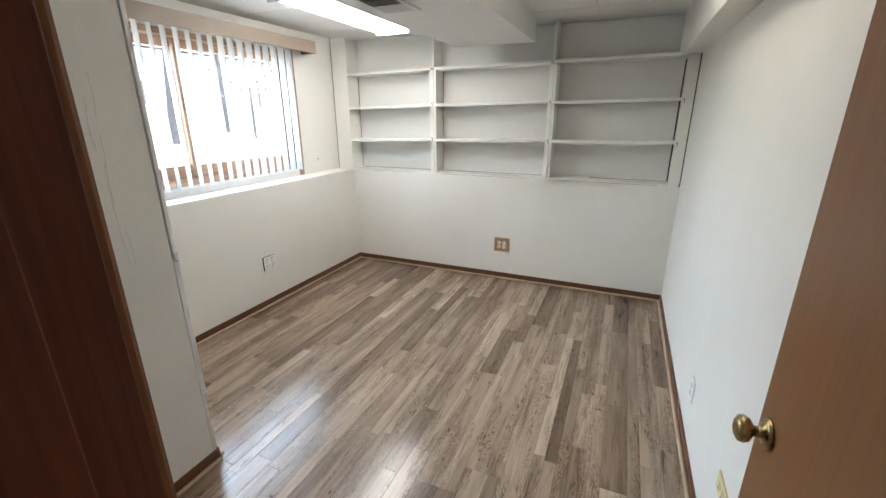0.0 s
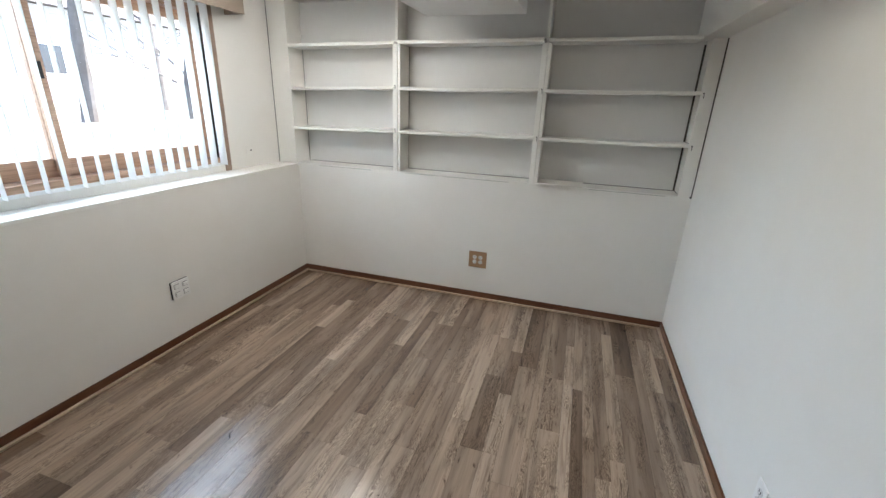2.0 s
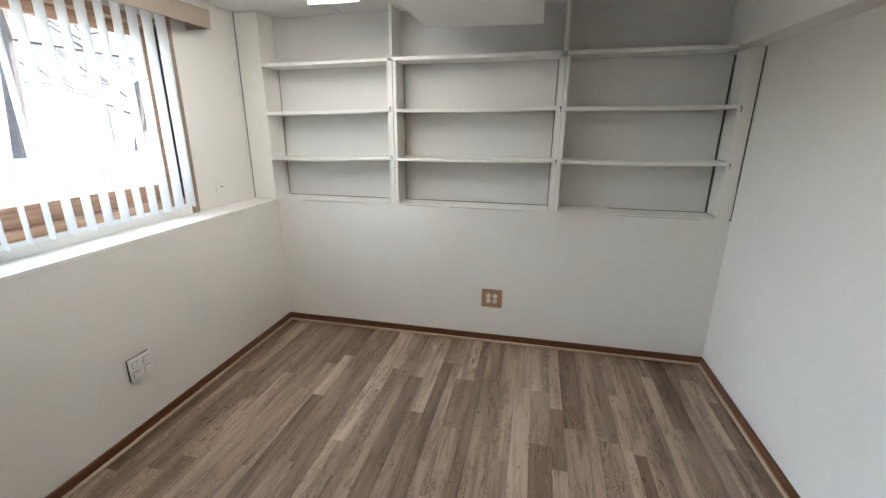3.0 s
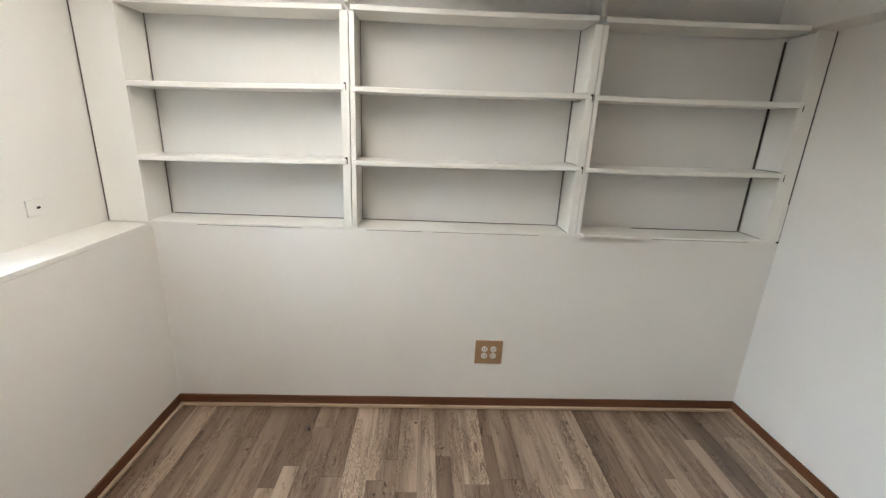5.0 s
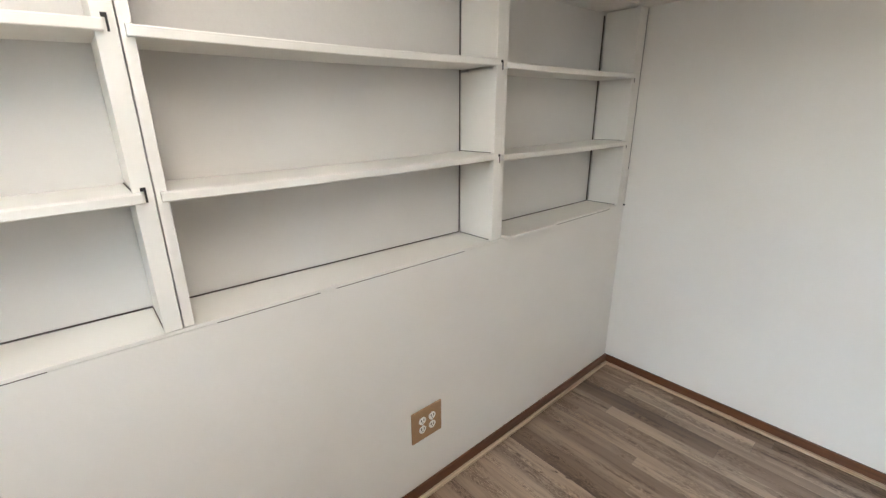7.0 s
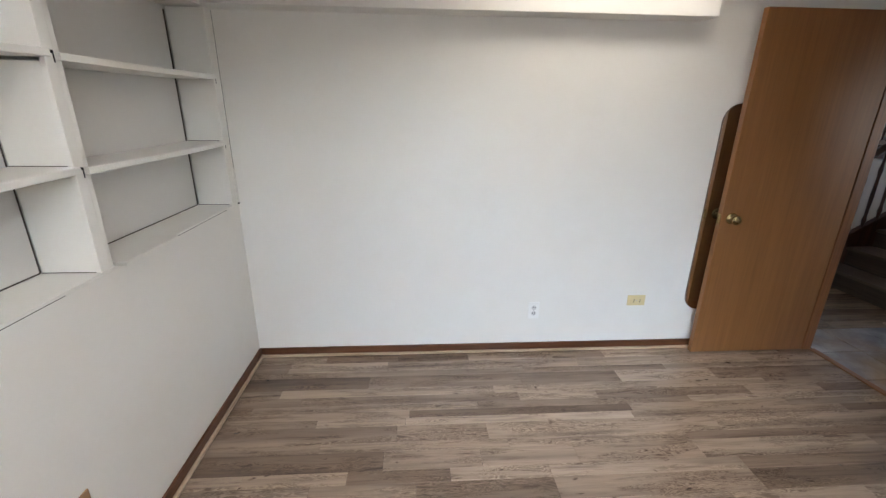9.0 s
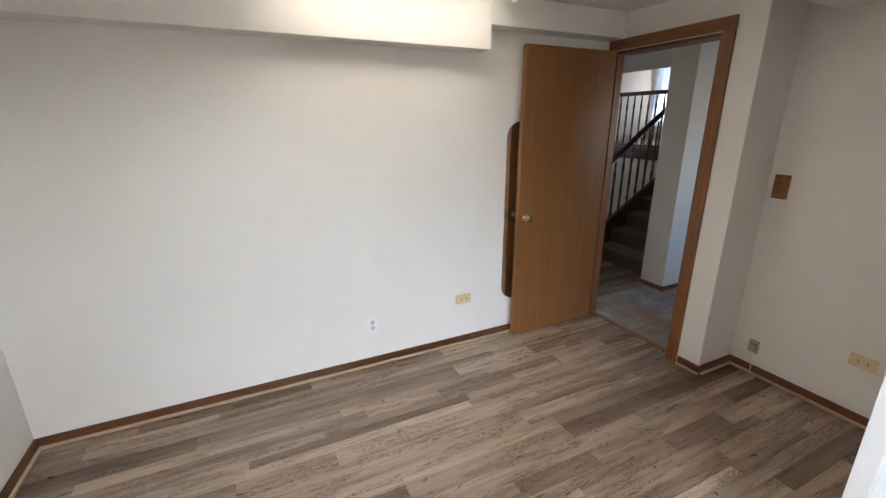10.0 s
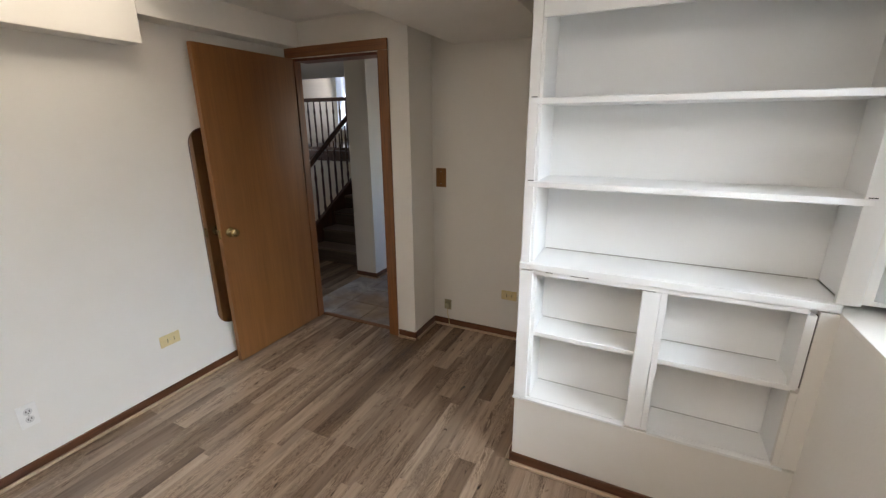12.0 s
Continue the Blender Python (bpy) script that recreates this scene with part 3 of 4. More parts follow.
part("upper_side", slab(-2.655, -2.632, 0.695, BY - 0.013, 1.035, ZC - 0.003, 0.002), WHITE_SHELF, low)
part("upper_stile", slab(-2.668, -2.605, BY - 0.012, BY + 0.004, 1.035, ZC - 0.003, 0.002), WHITE_SHELF, low)
part("top_rail", slab(-2.604, BX1 - 0.036, BY - 0.012, BY + 0.002, 1.95, ZC - 0.003, 0.002), WHITE_SHELF, low)
for z in (1.372, 1.682):
    part("shelf", slab(-2.631, BX1 - 0.012, 0.70, BY + 0.006, z - 0.022, z, 0.003), WHITE_SHELF, low)
def crack(y, z0, z1, seed):
    """A hairline crack in the paint, wandering downwards."""
    r = random.Random(seed)
    bm = bmesh.new()
    prev = None
    n = 18
    for k in range(n + 1):
        z = z0 + (z1 - z0) * k / n
        yy = y + r.uniform(-0.0012, 0.0012) + 0.004 * math.sin(k * 0.25 + seed)
        w = 0.0006 + 0.0012 * r.random() * math.sin(math.pi * k / n)
        row = [bm.verts.new((BX1 + d, yy + e, z)) for d, e in ((0.0003, -w), (0.0008, 0), (0.0003, w))]
        if prev:
            for m in range(2):
                bm.faces.new((prev[m], prev[m + 1], row[m + 1], row[m]))
        prev = row
    return bm


CRACK = plain("crack_plaster", (0.72, 0.69, 0.62), 0.8)
for y, z0, z1, seed in ((0.77, 1.50, 1.26, 1), (0.752, 1.62, 1.45, 2), (0.765, 1.40, 1.04, 3), (0.785, 1.18, 1.03, 5), (0.78, 1.70, 1.55, 6)):
    part("crack", crack(y, z0, z1, seed), CRACK, low, "fine crack in the paint")
for x0, x1, z in ((BX1 - 0.034, BX1 - 0.010, 1.3735), (BX1 - 0.030, BX1 - 0.008, 1.6835), (-2.634, -2.612, 1.3735)):
    part("notch", slab(x0, x1, BY + 0.0045, BY + 0.0058, z, z + 0.003), BLACK, low, "dark open joint")
for x0, x1, z in ((BX1 - 0.05, BX1 - 0.004, 1.0035), (-1.86, -1.79, 1.001), (-1.72, -1.69, 1.002), (-2.10, -2.045, 0.986)):
    part("hairline", slab(x0, x1, BY + 0.0062, BY + 0.0072, z, z + 0.0022), GAP, low, "fine open joint in the paint")
part("closure", slab(XU + 0.001, -2.67, 0.68, BY - 0.02, 1.035, ZC - 0.003), WALL, low)

# ---- window with vertical blinds ----
GX = XU - 0.10
win = thing("window_1", (GX, 2.07, WZ0), "sliding window with brown stained wooden frame", "window", "", "structure")
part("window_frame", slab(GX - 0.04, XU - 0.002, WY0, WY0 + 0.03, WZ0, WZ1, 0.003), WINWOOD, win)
# north jamb in dark wood plus a black strip: its deep shadow as colour
part("window_frame", slab(GX - 0.04, XU - 0.002, WY1 - 0.03, WY1, WZ0, WZ1, 0.003), DARKWOOD, win)
part("weather_strip", slab(GX + 0.031, XU - 0.01, WY1 - 0.045, WY1 - 0.0305, WZ0 + 0.042, WZ1 - 0.042), BLACK, win, "black strip painting the deep shadow on the jamb")
part("window_frame", slab(GX - 0.04, XU - 0.002, WY0 + 0.03, WY1 - 0.03, WZ1 - 0.04, WZ1, 0.003), WINWOOD, win)
part("window_frame", slab(GX - 0.04, XU - 0.002, WY0 + 0.03, WY1 - 0.03, WZ0, WZ0 + 0.04, 0.003), WINWOOD, win)
for y0, y1, dx in ((WY0 + 0.032, 2.10, 0.0), (2.05, WY1 - 0.032, 0.032)):
    part("sash", slab(GX - 0.03 + dx, GX - 0.002 + dx, y0, y0 + 0.05, WZ0 + 0.042, WZ1 - 0.042, 0.003), WINWOOD, win)
    part("sash_stile", slab(GX - 0.03 + dx, GX - 0.002 + dx, y1 - 0.05, y1, WZ0 + 0.042, WZ1 - 0.042, 0.003), WINWOOD, win)
    part("sash_rail", slab(GX - 0.03 + dx, GX - 0.002 + dx, y0 + 0.05, y1 - 0.05, WZ0 + 0.042, WZ0 + 0.135, 0.003), WINWOOD, win)
    part("sash_rail", slab(GX - 0.03 + dx, GX - 0.002 + dx, y0 + 0.05, y1 - 0.05, WZ1 - 0.10, WZ1 - 0.042, 0.003), WINWOOD, win)
    p = part("pane", slab(GX - 0.018 + dx, GX - 0.014 + dx, y0 + 0.048, y1 - 0.048, WZ0 + 0.134, WZ1 - 0.098), GLASS, win)
    p.visible_shadow = False
part("latch", slab(GX + 0.031, GX + 0.045, 2.062, 2.08, 1.60, 1.68, 0.003), BLACK, win, "dark metal latch")
part("window_casing", slab(XU + 0.001, XU + 0.016, WY1 + 0.006, WY1 + 0.056, ZL + 0.003, 2.15, 0.003), plain("casing_tan", (0.30, 0.21, 0.15), 0.45, 0, 0.1, 20), win)
part("window_casing", slab(XU + 0.001, XU + 0.016, WY0 - 0.044, WY0 + 0.004, ZL + 0.003, 2.15, 0.003), bpy.data.materials["casing_tan"], win)
part("window_sill", slab(XU - 0.06, XU + 0.004, WY0 + 0.005, WY1 - 0.005, WZ0 - 0.018, WZ0 + 0.002, 0.003), WHITE_SHELF, win, "white painted sill")

blind = thing("vertical_blind", (-2.70, 2.1, 2.1), "white translucent vertical blind with a tan valance, slats half open", "blind")
part("valance", slab(-2.667, -2.657, 0.97, 3.265, 2.085, 2.185, 0.002), VALANCE, blind, "tan vinyl valance")
part("valance_return", slab(XU + 0.002, -2.668, 3.253, 3.265, 2.085, 2.185, 0.002), VALANCE, blind)
part("head_rail", slab(-2.725, -2.685, 1.0, 3.22, 2.115, 2.15, 0.003), METAL_WHITE, blind)
part("valance_top", slab(XU + 0.002, -2.668, 0.97, 3.252, 2.175, 2.184), VALANCE, blind)


def blind_slat(y, turn):
    bm = bmesh.new()
    n = 6
    cols = []
    for k in range(n + 1):
        u = (k / n - 0.5) * 0.088
        bow = 0.006 * (1 - (2 * k / n - 1) ** 2)
        p = Matrix.Rotation(radians(turn), 3, "Z") @ Vector((u, bow, 0))
        cols.append([bm.verts.new((-2.705 + p.x, y + p.y, z)) for z in (1.082, 1.35, 1.7, 2.112)])
    for a, b in zip(cols, cols[1:]):
        for k in range(3):
            bm.faces.new((a[k], b[k], b[k + 1], a[k + 1]))
    bmesh.ops.solidify(bm, geom=bm.faces[:], thickness=0.0012)
    return bm


rnd = random.Random(4)
for k in range(24):
    part("slat", blind_slat(1.03 + 0.0835 * k, 164 + rnd.uniform(-4, 4)), SLAT, blind, "", True)

# ---- ceiling lamp and vent ----
lamp = thing("ceiling_light", (-1.9, 2.72, ZC), "long wraparound fluorescent ceiling light, switched on", "ceiling light")
part("housing", slab(-2.06, -1.74, 2.10, 3.34, ZC - 0.025, ZC - 0.001, 0.003), METAL_WHITE, lamp)
bm = bmesh.new()
prof = [(-0.155, 0.0), (-0.15, -0.022), (-0.125, -0.04), (-0.07, -0.05), (0, -0.053), (0.07, -0.05), (0.125, -0.04), (0.15, -0.022), (0.155, 0.0)]
ends = [[bm.verts.new((-1.90 + x, y, ZC - 0.0265 + z)) for x, z in prof] for y in (2.115, 3.325)]
for k in range(len(prof) - 1):
    bm.faces.new((ends[0][k], ends[0][k + 1], ends[1][k + 1], ends[1][k]))
bm.faces.new(ends[0])
bm.faces.new(list(reversed(ends[1])))
bm.faces.new((ends[0][0], ends[1][0], ends[1][-1], ends[0][-1]))
part("diffuser", bm, LAMP, lamp, "glowing prismatic diffuser", True)
for y0, y1 in ((2.098, 2.114), (3.326, 3.342)):
    part("end_cap", slab(-2.057, -1.743, y0, y1, ZC - 0.08, ZC - 0.026, 0.004), METAL_WHITE, lamp)

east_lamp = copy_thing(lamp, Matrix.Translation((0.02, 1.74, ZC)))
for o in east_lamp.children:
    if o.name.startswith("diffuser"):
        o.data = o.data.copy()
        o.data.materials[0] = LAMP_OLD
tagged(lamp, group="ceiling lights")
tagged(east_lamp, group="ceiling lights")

vent = thing("air_vent", (-1.19, 2.07, 2.105), "white metal air register in the boxed duct", "air vent")
VX0, VX1, VY0, VY1, VZ = -1.31, -1.09, 1.86, 2.22, 2.105
part("frame", box(box(box(slab(VX0, VX1, VY0, VY0 + 0.025, VZ - 0.008, VZ - 0.0005, 0.002), VX0, VX1, VY1 - 0.025, VY1, VZ - 0.008, VZ - 0.0005, 0.002), VX0, VX0 + 0.025, VY0 + 0.025, VY1 - 0.025, VZ - 0.008, VZ - 0.0005), VX1 - 0.025, VX1, VY0 + 0.025, VY1 - 0.025, VZ - 0.008, VZ - 0.0005), METAL_WHITE, vent)
part("throat", slab(VX0 + 0.025, VX1 - 0.025, VY0 + 0.025, VY1 - 0.025, VZ - 0.002, VZ - 0.0006), BLACK, vent, "dark duct opening")
for k in range(11):
    y = VY0 + 0.04 + 0.028 * k
    bm = slab(-0.085, 0.085, -0.009, 0.009, -0.0006, 0.0006)
    bmesh.ops.transform(bm, matrix=pose(-1.20, y, VZ - 0.006, 30 if k < 6 else -30, 0, 0), verts=bm.verts)
    part("louvre", bm, METAL_WHITE, vent)

# ---- plates and sockets ----
def plate(name, at, facing, w, h, material, label, category, faces=(), face_mat=None, screws=()):
    """A wall plate in its own frame: u to the right, v up, facing out of the wall at the given turn about z."""
    ob = thing(name, at, label, category)
    m = Matrix.Translation(at) @ Matrix.Rotation(radians(facing), 4, "Z")

    def put(nm, u0, u1, v0, v1, d0, d1, mat, bev=0.0, parent=ob, lab=""):
        bm = slab(u0, u1, -d1, -d0, v0, v1, bev)
        bmesh.ops.transform(bm, matrix=m, verts=bm.verts)
        return part(nm, bm, mat, parent, lab)

    put("cover", -w / 2, w / 2, -h / 2, h / 2, 0.0005, 0.007, material, 0.003)
    for u, v, horizontal in faces:
        bm = bmesh.new()
        bmesh.ops.create_cone(bm, cap_ends=True, segments=20, radius1=0.0165, radius2=0.0165, depth=0.003, matrix=m @ pose(u, -0.008, v, 90, 0, 0))
        r = part("socket", bm, face_mat, ob)
        for du in (-0.006, 0.006):
            a, b = (du, 0.003) if not horizontal else (0.003, du)
            put("slot", u + a - 0.0018, u + a + 0.0018, v + b - 0.005, v + b + 0.005, 0.0092, 0.0099, BLACK, 0, r)
        put("slot", u - 0.002, u + 0.002, v - 0.010, v - 0.006, 0.0092, 0.0099, BLACK, 0, r)
    for u, v in screws:
        bm = bmesh.new()
        bmesh.ops.create_cone(bm, cap_ends=True, segments=10, radius1=0.0035, radius2=0.003, depth=0.002, matrix=m @ pose(u, -0.0075, v, 90, 0, 0))
        part("screw", bm, STEEL, ob)
    return ob, put


# facing: 0 looks south (-y), 90 looks east (+x), 180 looks north, -90 looks west
plate("quad_outlet", (-0.976, YF, 0.347), 0, 0.147, 0.138, BROWN_PLATE, "tan double socket plate with four white outlets", "outlet",
      [(u, v, False) for u in (-0.024, 0.024) for v in (-0.02, 0.02)], WHITE_PLASTIC, [(-0.024, 0), (0.024, 0)])
ob, put = plate("wall_plate", (XL + 0.012, 2.37, 0.374), 90, 0.125, 0.12, WHITE_PLASTIC, "white double jack plate standing proud of the wall", "wall plate", (), None, [(-0.03, 0.04), (0.03, -0.04)])
# dark block colours in the shadow gap behind the proud plate
put("back_box", -0.0605, 0.0605, -0.058, 0.058, -0.0115, 0.0003, GAP)
for u in (-0.03, 0.03):
    for v in (-0.026, 0.026):
        # flat grey rim, shading painted round the insert
        put("bezel", u - 0.019, u + 0.019, v - 0.016, v + 0.016, 0.0071, 0.0078, JACK_SHADE)
        put("insert", u - 0.016, u + 0.016, v - 0.011, v + 0.011, 0.0079, 0.016, WHITE_PLASTIC, 0.002)
plate("outlet", (XR, 1.938, 0.295), -90, 0.072, 0.116, WHITE_PLASTIC, "off-white duplex outlet low on the wall", "outlet", [(0, 0.02, False), (0, -0.02, False)], OUTLET_GREY, [(0, 0)])
plate("outlet", (XR, 1.262, 0.354), -90, 0.118, 0.072, IVORY, "ivory outlet mounted sideways low on the wall", "outlet", [(0.02, 0, True), (-0.02, 0, True)], IVORY, [(0, 0)])
plate("outlet", (-1.20, YR, 0.35), 180, 0.118, 0.072, IVORY, "ivory outlet mounted sideways low on the wall", "outlet", [(0.02, 0, True), (-0.02, 0, True)], IVORY, [(0, 0)])
plate("switch_plate", (-0.64, YR, 1.205), 180, 0.082, 0.14, SWITCH_WOOD, "blank wooden switch plate in honey brown", "switch plate", (), None, [(0, 0.045), (0, -0.045)])
ob, put = plate("phone_jack", (-0.695, YR, 0.185), 180, 0.06, 0.085, OLIVE, "aged tan phone jack with a short cable", "phone jack", (), None, ())
put("jack_box", -0.02, 0.02, -0.03, 0.02, 0.0072, 0.03, OLIVE, 0.003)
bm = bmesh.new()
pts = [(-0.70, YR + 0.024, 0.155), (-0.703, YR + 0.034, 0.12), (-0.712, YR + 0.03, 0.085), (-0.716, YR + 0.028, 0.045), (-0.718, YR + 0.028, 0.018)]
for a, b in zip(pts, pts[1:]):
    tube(bm, a, b, 0.0025, None, 8)
part("cable", bm, IVORY, ob)
ob, put = plate("cable_plate", (XU, 3.352, 1.137), 90, 0.095, 0.064, WALL, "small painted-over cable plate", "wall plate")
put("hole", -0.008, 0.008, -0.005, 0.004, 0.0071, 0.0078, BLACK)

# ---- hall beyond the doorway ----
structure("wall_hall_stair", slab(0.455, 0.70, -5.72, -0.90, -0.02, 2.344), WALL, "white hall wall beside the stairs", "wall")
baseboard("baseboard_hall", "x", 0.443, 0.70, -0.90, 1)
baseboard("baseboard_hall_side", "y", -1.30, -0.9005, 0.455, -1)
# never in view; opening added so daylight reaches the hall wall and tiles
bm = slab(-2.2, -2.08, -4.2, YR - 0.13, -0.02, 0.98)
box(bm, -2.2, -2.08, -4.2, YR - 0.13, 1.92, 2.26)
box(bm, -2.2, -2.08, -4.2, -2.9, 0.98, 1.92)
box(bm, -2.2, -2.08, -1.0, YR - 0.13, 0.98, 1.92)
structure("wall_hall_west", bm, WALL, "unseen white end wall of the hall, with an opening added for daylight", "wall")
structure("wall_hall_end", slab(-2.2, 0.575, -4.32, -4.2, -0.02, 2.5), WALL, "plain white wall at the end of the hall", "wall")
structure("hall_ceiling", box(slab(-2.2, 0.453, -2.78, HALL_Y + 0.05, 2.26, 2.34), 0.455, 4.6, -0.898, 0.018, 2.26, 2.34), CEIL, "white hall ceiling", "ceiling")
# unseen cover, added to stop sun leaking through gaps between the ceilings
structure("roof", slab(-3.0, 4.75, -2.9, 4.15, 2.52, 2.6), ROOF, "unseen slab added over the lower level to keep the sun out", "roof")
structure("hall_ceiling_stairs", slab(0.702, 4.6, -2.78, -0.9, 2.26, 2.34), CEIL, "white ceiling beside the stairs", "ceiling")
structure("hall_ceiling_west", slab(-2.2, 0.453, -4.32, -2.782, 2.26, 2.34), CEIL, "white hall ceiling", "ceiling")
structure("wall_lower_east", slab(XR + 0.122, 4.6, HALL_Y - 0.01, 0.10, -0.02, 2.26), BEIGE, "plain wall of the lower family room", "wall")
# the opening is made up, out of view, for the lower fill lamp
bm = slab(4.6, 4.72, -6.0, -2.4, -0.02, 4.0)
box(bm, 4.6, 4.72, -2.4, -0.6, -0.02, 1.3)
box(bm, 4.6, 4.72, -2.4, -0.6, 1.9, 4.0)
box(bm, 4.6, 4.72, -0.6, 0.1, -0.02, 4.0)
structure("wall_lower_far", bm, BEIGE, "beige side wall with an unseen opening added for light", "wall")
structure("wall_landing_front", slab(1.72, 4.6, -2.92, -2.80, -0.02, 1.02), BEIGE, "beige wall below the upper floor", "wall")
structure("upper_floor", slab(0.70, 4.6, -5.6, -2.80, 1.03, 1.19), DARKWOOD, "upper floor edge of the split level", "floor")
structure("upper_ceiling", slab(0.575, 4.72, -6.0, -2.785, 3.6, 3.7), CEIL, "white ceiling of the upper room", "ceiling")
structure("wall_upper_front", slab(0.70, 4.6, -2.90, -2.785, 2.345, 3.6), BEIGE, "wall above the lower ceiling edge", "wall")
structure("wall_upper_side", slab(0.575, 0.70, -5.6, -2.785, 2.345, 3.6), BEIGE, "plain upper side wall", "wall")
UX0, UX1, UZ0, UZ1 = 3.2, 4.55, 1.50, 2.9
bm = slab(0.575, UX0, -5.72, -5.6, 1.0, 3.6)
box(bm, UX1, 4.6, -5.72, -5.6, 1.0, 3.6)
box(bm, UX0, UX1, -5.72, -5.6, 1.0, UZ0)
box(bm, UX0, UX1, -5.72, -5.6, UZ1, 3.6)
structure("wall_upper_back", bm, BEIGE, "beige upper room wall with a curtained window", "wall")
w2 = thing("window_2", (3.9, -5.6, UZ0), "bright window of the upper room", "window", "", "structure")
part("window_frame", box(box(box(slab(UX0, UX1, -5.68, -5.64, UZ0, UZ0 + 0.05), UX0, UX1, -5.68, -5.64, UZ1 - 0.05, UZ1), UX0, UX0 + 0.05, -5.68, -5.64, UZ0 + 0.05, UZ1 - 0.05), UX1 - 0.05, UX1, -5.68, -5.64, UZ0 + 0.05, UZ1 - 0.05), WHITE_SHELF, w2)
p = part("pane", slab(UX0 + 0.05, UX1 - 0.05, -5.665, -5.661, UZ0 + 0.05, UZ1 - 0.05), GLASS, w2)
p.visible_shadow = False
curtain = bmesh.new()
n = 60
top, bot = [], []
for k in range(n + 1):
    x = 3.12 + 1.45 * k / n
    y = -5.53 + 0.02 * math.sin(k * 0.9) + 0.008 * math.sin(k * 2.3)
    top.append(curtain.verts.new((x, y, 3.0)))
    bot.append(curtain.verts.new((x, y, 1.46)))
for k in range(n):
    curtain.faces.new((top[k], top[k + 1], bot[k + 1], bot[k]))
tagged(part("sheer_curtain", curtain, SHEER, None, "", True), "pale sheer curtain hanging in front of the upper window", "curtain")

# stairs with balustrade
stairs = thing("staircase", (1.15, -1.15, 0), "short flight of wood-look steps with a dark stained balustrade", "staircase")
RISE, RUN, SY = 0.17, 0.235, -1.15
for k in range(7):
    y = SY - RUN * k
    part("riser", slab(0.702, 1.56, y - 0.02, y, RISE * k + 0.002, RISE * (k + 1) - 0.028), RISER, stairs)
    part("tread", slab(0.702, 1.56, y - RUN, y + 0.022, RISE * (k + 1) - 0.027, RISE * (k + 1), 0.006), TREAD, stairs)
bm = bmesh.new()
a = [(SY + 0.14, 0.002), (SY + 0.02, 0.002), (-2.80, 1.02), (-2.80, 1.34), (SY + 0.14, 0.25)]
f = [bm.verts.new((1.562, y, z)) for y, z in a]
g = [bm.verts.new((1.61, y, z)) for y, z in a]
bm.faces.new(f)
bm.faces.new(list(reversed(g)))
for k in range(5):
    bm.faces.new((f[k], f[(k + 1) % 5], g[(k + 1) % 5], g[k]))
part("stringer", bm, DARKWOOD, stairs)
SL = RISE / RUN
bm = tube(bmesh.new(), (1.586, SY + 0.15, 0.93), (1.586, -2.86, 0.93 + SL * 1.86), 0.03, None, 12)
part("handrail", bm, DARKWOOD, stairs)
TURNED = ((0.011, 0.0), (0.013, 0.10), (0.019, 0.16), (0.012, 0.22), (0.016, 0.45), (0.012, 0.70), (0.018, 0.78), (0.011, 0.86), (0.010, 1.0))
for k in range(13):
    y = SY + 0.05 - 0.125 * k
    z0 = 0.2 + SL * (SY + 0.05 - y)
    part("baluster", lathe(bmesh.new(), [(r, h * 0.74) for r, h in TURNED], Matrix.Translation((1.586, y, z0)), 8), DARKWOOD, stairs, "", True)
part("newel", slab(1.55, 1.63, SY + 0.14, SY + 0.22, 0.002, 1.08, 0.006), DARKWOOD, stairs)

rail = thing("landing_railing", (3.0, -2.84, 1.19), "dark stained wooden railing along the upper floor edge", "railing")
part("top_rail", slab(1.64, 4.58, -2.87, -2.81, 1.93, 1.985, 0.008), DARKWOOD, rail)
part("bottom_rail", slab(1.64, 4.58, -2.865, -2.815, 1.192, 1.24, 0.004), DARKWOOD, rail)
for k in range(23):
    part("baluster", lathe(bmesh.new(), [(r, h * 0.69) for r, h in TURNED], Matrix.Translation((1.72 + 0.125 * k, -2.84, 1.24)), 8), DARKWOOD, rail, "", True)
part("fascia", slab(1.62, 4.59, -2.798, -2.78, 1.03, 1.19, 0.003), DARKWOOD, rail)

# door on the hall wall
hd = thing("door_2", (0.455, -1.7, 0), "brown door and casing on the hall wall", "door", "", "structure")
part("casing", slab(0.433, 0.453, -1.382, -1.312, 0.002, 2.06, 0.004), CASING, hd)
part("casing", slab(0.433, 0.453, -2.23, -2.16, 0.002, 2.06, 0.004), CASING, hd)
part("head_casing", slab(0.433, 0.453, -2.23, -1.312, 2.061, 2.13, 0.004), CASING, hd)
part("leaf", slab(0.442, 0.453, -2.158, -1.384, 0.01, 2.058), DOOR, hd)

# ---- outdoors ----
bm = slab(-400, XU - 0.185, -300, 300, 0.4, 0.93)
box(bm, XU - 0.185, 400, 4.16, 300, 0.4, 0.93)
box(bm, XU - 0.185, 400, -300, -6.02, 0.4, 0.93)
box(bm, 4.76, 400, -6.02, 4.16, 0.4, 0.93)
structure("ground", bm, GRASS, "pale winter lawn outside the window", "ground")


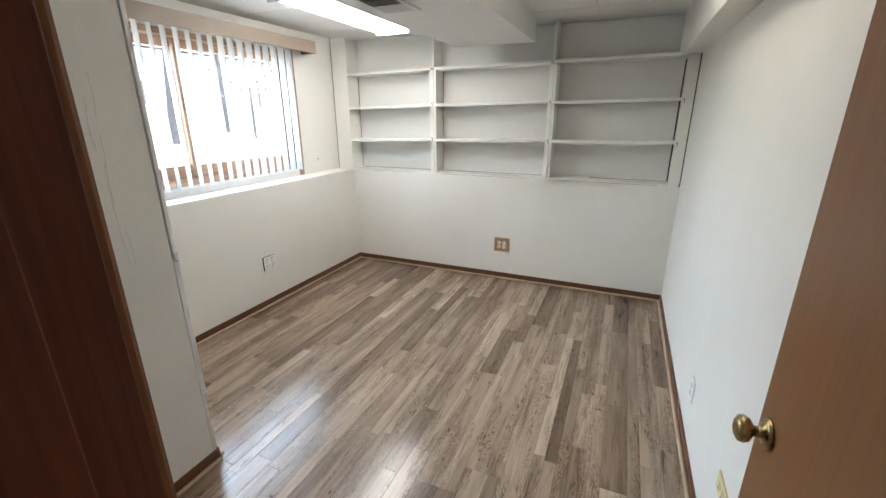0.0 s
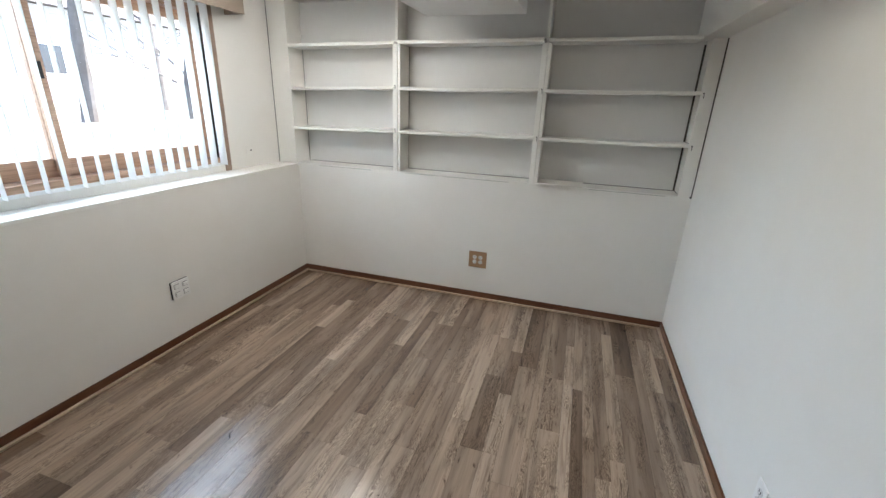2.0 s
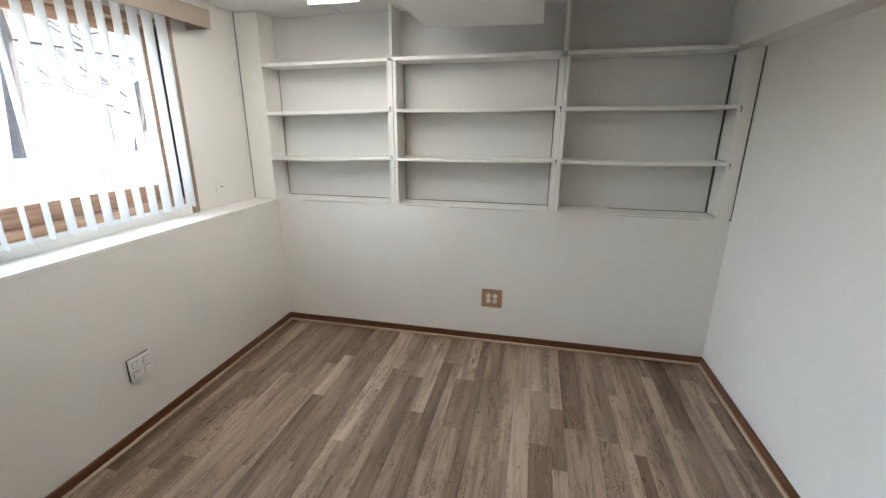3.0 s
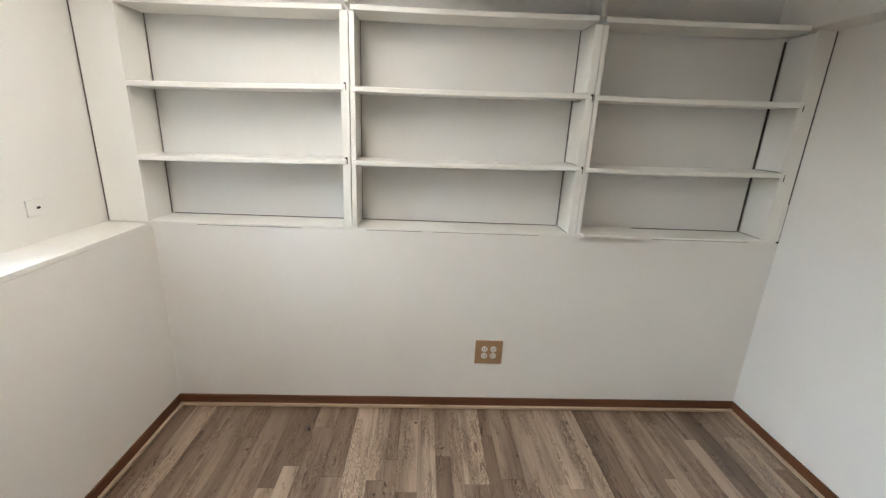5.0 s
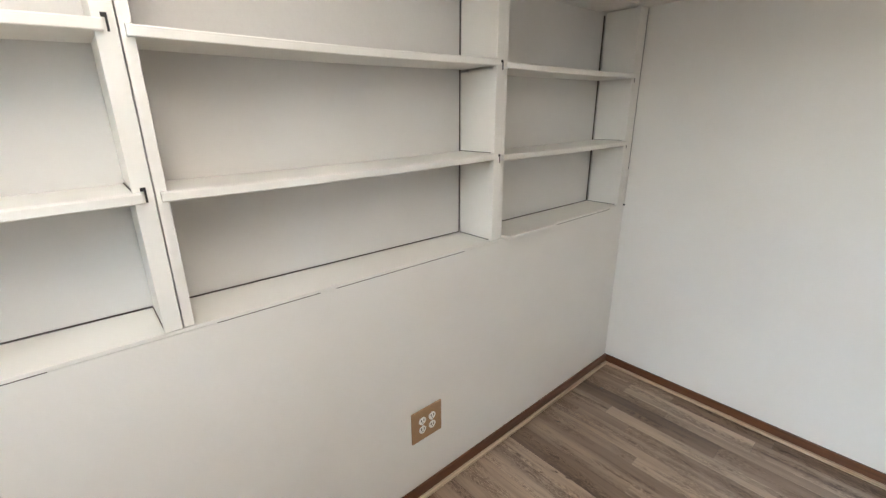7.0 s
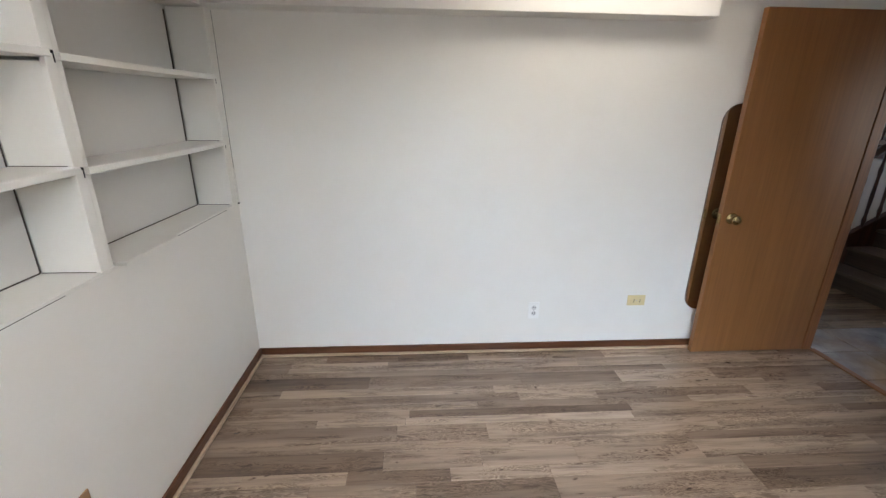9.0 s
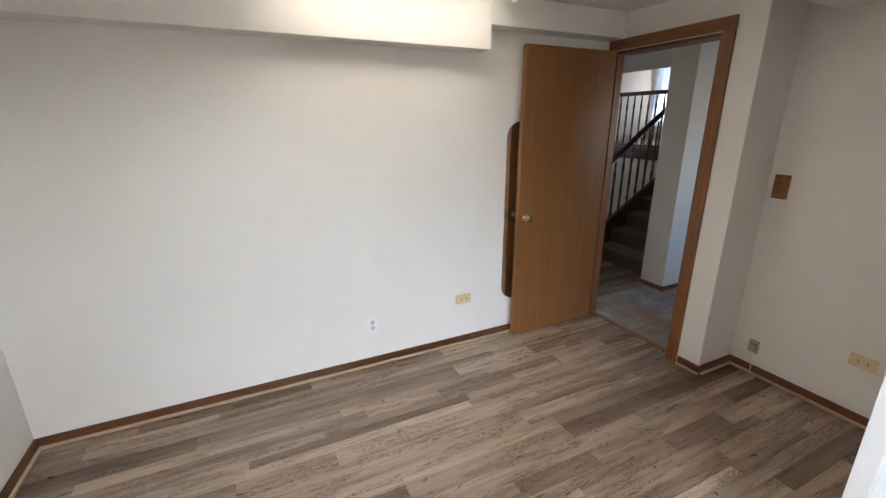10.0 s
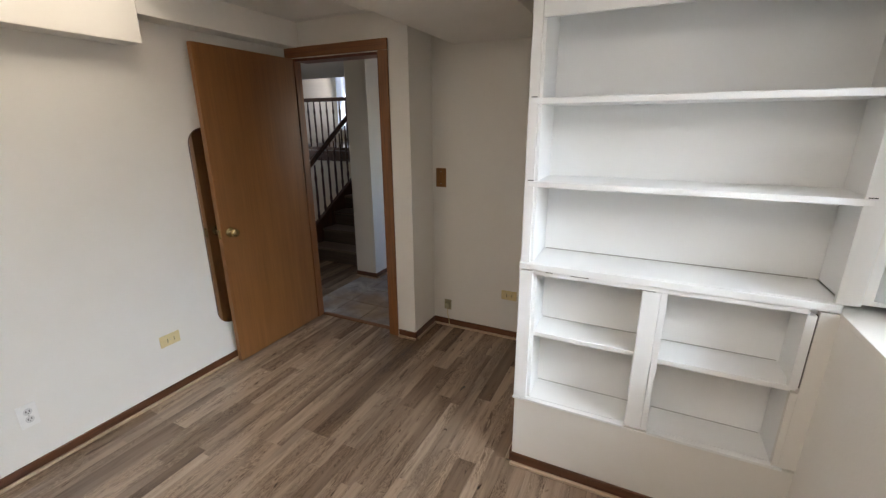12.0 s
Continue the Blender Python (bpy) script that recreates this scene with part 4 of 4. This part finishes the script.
def bare_tree(x, y, height, seed, fork=0.45):
    r = random.Random(seed)
    t = thing("tree", (x, y, 0.93), "leafless tree with a grey trunk on the lawn", "tree", "trees outside the window")
    trunk, crown = bmesh.new(), bmesh.new()
    base = Vector((x, y, 0.92))
    top = base + Vector((r.uniform(-0.3, 0.3), r.uniform(-0.3, 0.3), height * fork))
    tube(trunk, base, top, 0.022 * height, 0.014 * height, 10)

    def grow(a, d, length, rad, depth):
        b = a + d * length
        tube(crown, a, b, rad, rad * 0.6, 5)
        if depth == 0:
            return
        for k in range(3):
            nd = (d + Vector((r.uniform(-0.8, 0.8), r.uniform(-0.8, 0.8), r.uniform(-0.2, 0.6)))).normalized()
            grow(a + d * length * r.uniform(0.55, 1.0), nd, length * r.uniform(0.55, 0.8), rad * 0.5, depth - 1)

    for k in range(5):
        ang = 2 * math.pi * (k + r.random() * 0.6) / 5
        grow(top - Vector((0, 0, 0.25 * k)), Vector((math.cos(ang), math.sin(ang), r.uniform(0.3, 0.9))).normalized(), height * 0.22, 0.0065 * height, 3)
    part("trunk", trunk, BARK, t)
    part("crown", crown, BARK, t)


for k, (x, y, h) in enumerate(((-9.5, 6.6, 6.5), (-14.0, 12.0, 7.5))):
    bare_tree(x, y, h, 20 + k)
for k, (x, y, h, fork) in enumerate(((-9.4, 8.8, 5.5, 0.26),)):
    bare_tree(x, y, h, 40 + k, fork)
house = thing("house", (-26, 15, 0.93), "pale grey sided neighbouring house across the lawn", "house")
for k in range(14):
    part("siding_board", slab(-30, -22 + (0.015 if k % 2 else 0.0), 4, 27, 0.92 + 0.27 * k, 0.92 + 0.27 * (k + 1) - 0.012), SIDING, house)
bm = bmesh.new()
rv = [bm.verts.new(p) for p in ((-30.5, 3.5, 4.71), (-21.5, 3.5, 4.71), (-21.5, 27.5, 4.71), (-30.5, 27.5, 4.71), (-26, 3.5, 7.3), (-26, 27.5, 7.3))]
for idx in ((0, 1, 4), (2, 3, 5), (1, 2, 5, 4), (3, 0, 4, 5), (0, 3, 2, 1)):
    bm.faces.new([rv[k] for k in idx])
part("roof", bm, ROOF, house)
for y in (6.5, 13.0, 20.5):
    wdw = part("window", slab(-21.984, -21.95, y, y + 1.4, 2.0, 3.3), WHITE_SHELF, house)
    part("pane", slab(-21.949, -21.94, y + 0.1, y + 1.3, 2.1, 3.2), DARK_PANE, wdw)

# ---- floors ----
fl = structure("floor", slab(XL, XR, YR, YF, -0.06, -0.004), SUBFLOOR, "grey-brown wood-look laminate strip floor", "floor")
PLANK_MESH = {}


def strip(w, length, parent, x, y):
    key = (round(w, 3), round(length, 2))
    if key not in PLANK_MESH:
        b = slab(-w / 2 + 0.0004, w / 2 - 0.0004, 0.0004, length - 0.0004, -0.006, 0.0)
        up = [e for e in b.edges if all(v.co.z > -0.001 for v in e.verts)]
        bmesh.ops.bevel(b, geom=up, offset=0.0007, segments=1, affect="EDGES")
        me = bpy.data.meshes.new("plank")
        b.to_mesh(me)
        b.free()
        me.materials.append(PLANK)
        PLANK_MESH[key] = me
    ob = new("plank", PLANK_MESH[key])
    ob.parent = parent
    ob.location = (x, y, 0.0)


rnd = random.Random(11)
edges = [XL]
while XR - edges[-1] > 0.16:
    edges.append(edges[-1] + rnd.choice((0.055, 0.07, 0.085, 0.095, 0.11)))
edges.append(XR)
for x0, x1 in zip(edges, edges[1:]):
    W, x = x1 - x0, (x0 + x1) / 2
    y = YR if x > -1.585 else 0.94
    if -0.57 < x < XR:
        y = 0.025 if x > OX0 else YD
    if -0.62 < x <= -0.57:
        y = YR
    first = True
    while y < YF - 0.001:
        length = rnd.choice((0.45, 0.6, 0.9, 1.2))
        if first:
            length *= rnd.uniform(0.3, 1.0)
            first = False
        length = round(min(length, YF - y), 2)
        if YF - y - length < 0.12:
            length = round(YF - y, 4)
        strip(W, length, fl, x, y)
        y += length

hf = structure("hall_floor", slab(0.65, 4.6, -4.2, HALL_Y + 0.06, -0.06, -0.004), SUBFLOOR, "wood-look strip floor of the lower room", "floor")
rnd = random.Random(5)
for k in range(14):
    x = 0.70 + 0.1 * k
    y = -1.2
    while y < -0.06:
        length = round(min(rnd.choice((0.45, 0.6, 0.75)), -0.05 - y), 2)
        if length < 0.05:
            break
        strip(0.1, length, hf, x, y)
        y += length
tf = structure("hall_tile_floor", box(slab(-2.1, 0.65, -4.2, -0.4, -0.06, -0.006), -0.34, 0.65, -0.4, 0.02, -0.06, -0.006), GROUT, "mottled grey and brown stone tile floor of the hall", "floor")
for i in range(9):
    for j in range(10):
        x0, y0 = 0.648 - 0.305 * (i + 1), -0.012 - 0.305 * (j + 1)
        if x0 < -0.4 and j < 2:
            continue
        b = slab(x0 + 0.003, x0 + 0.302, y0 + 0.003, y0 + 0.302, -0.007, 0.0)
        up = [e for e in b.edges if all(v.co.z > -0.001 for v in e.verts)]
        bmesh.ops.bevel(b, geom=up, offset=0.0025, segments=1, affect="EDGES")
        part("tile", b, TILE, tf)
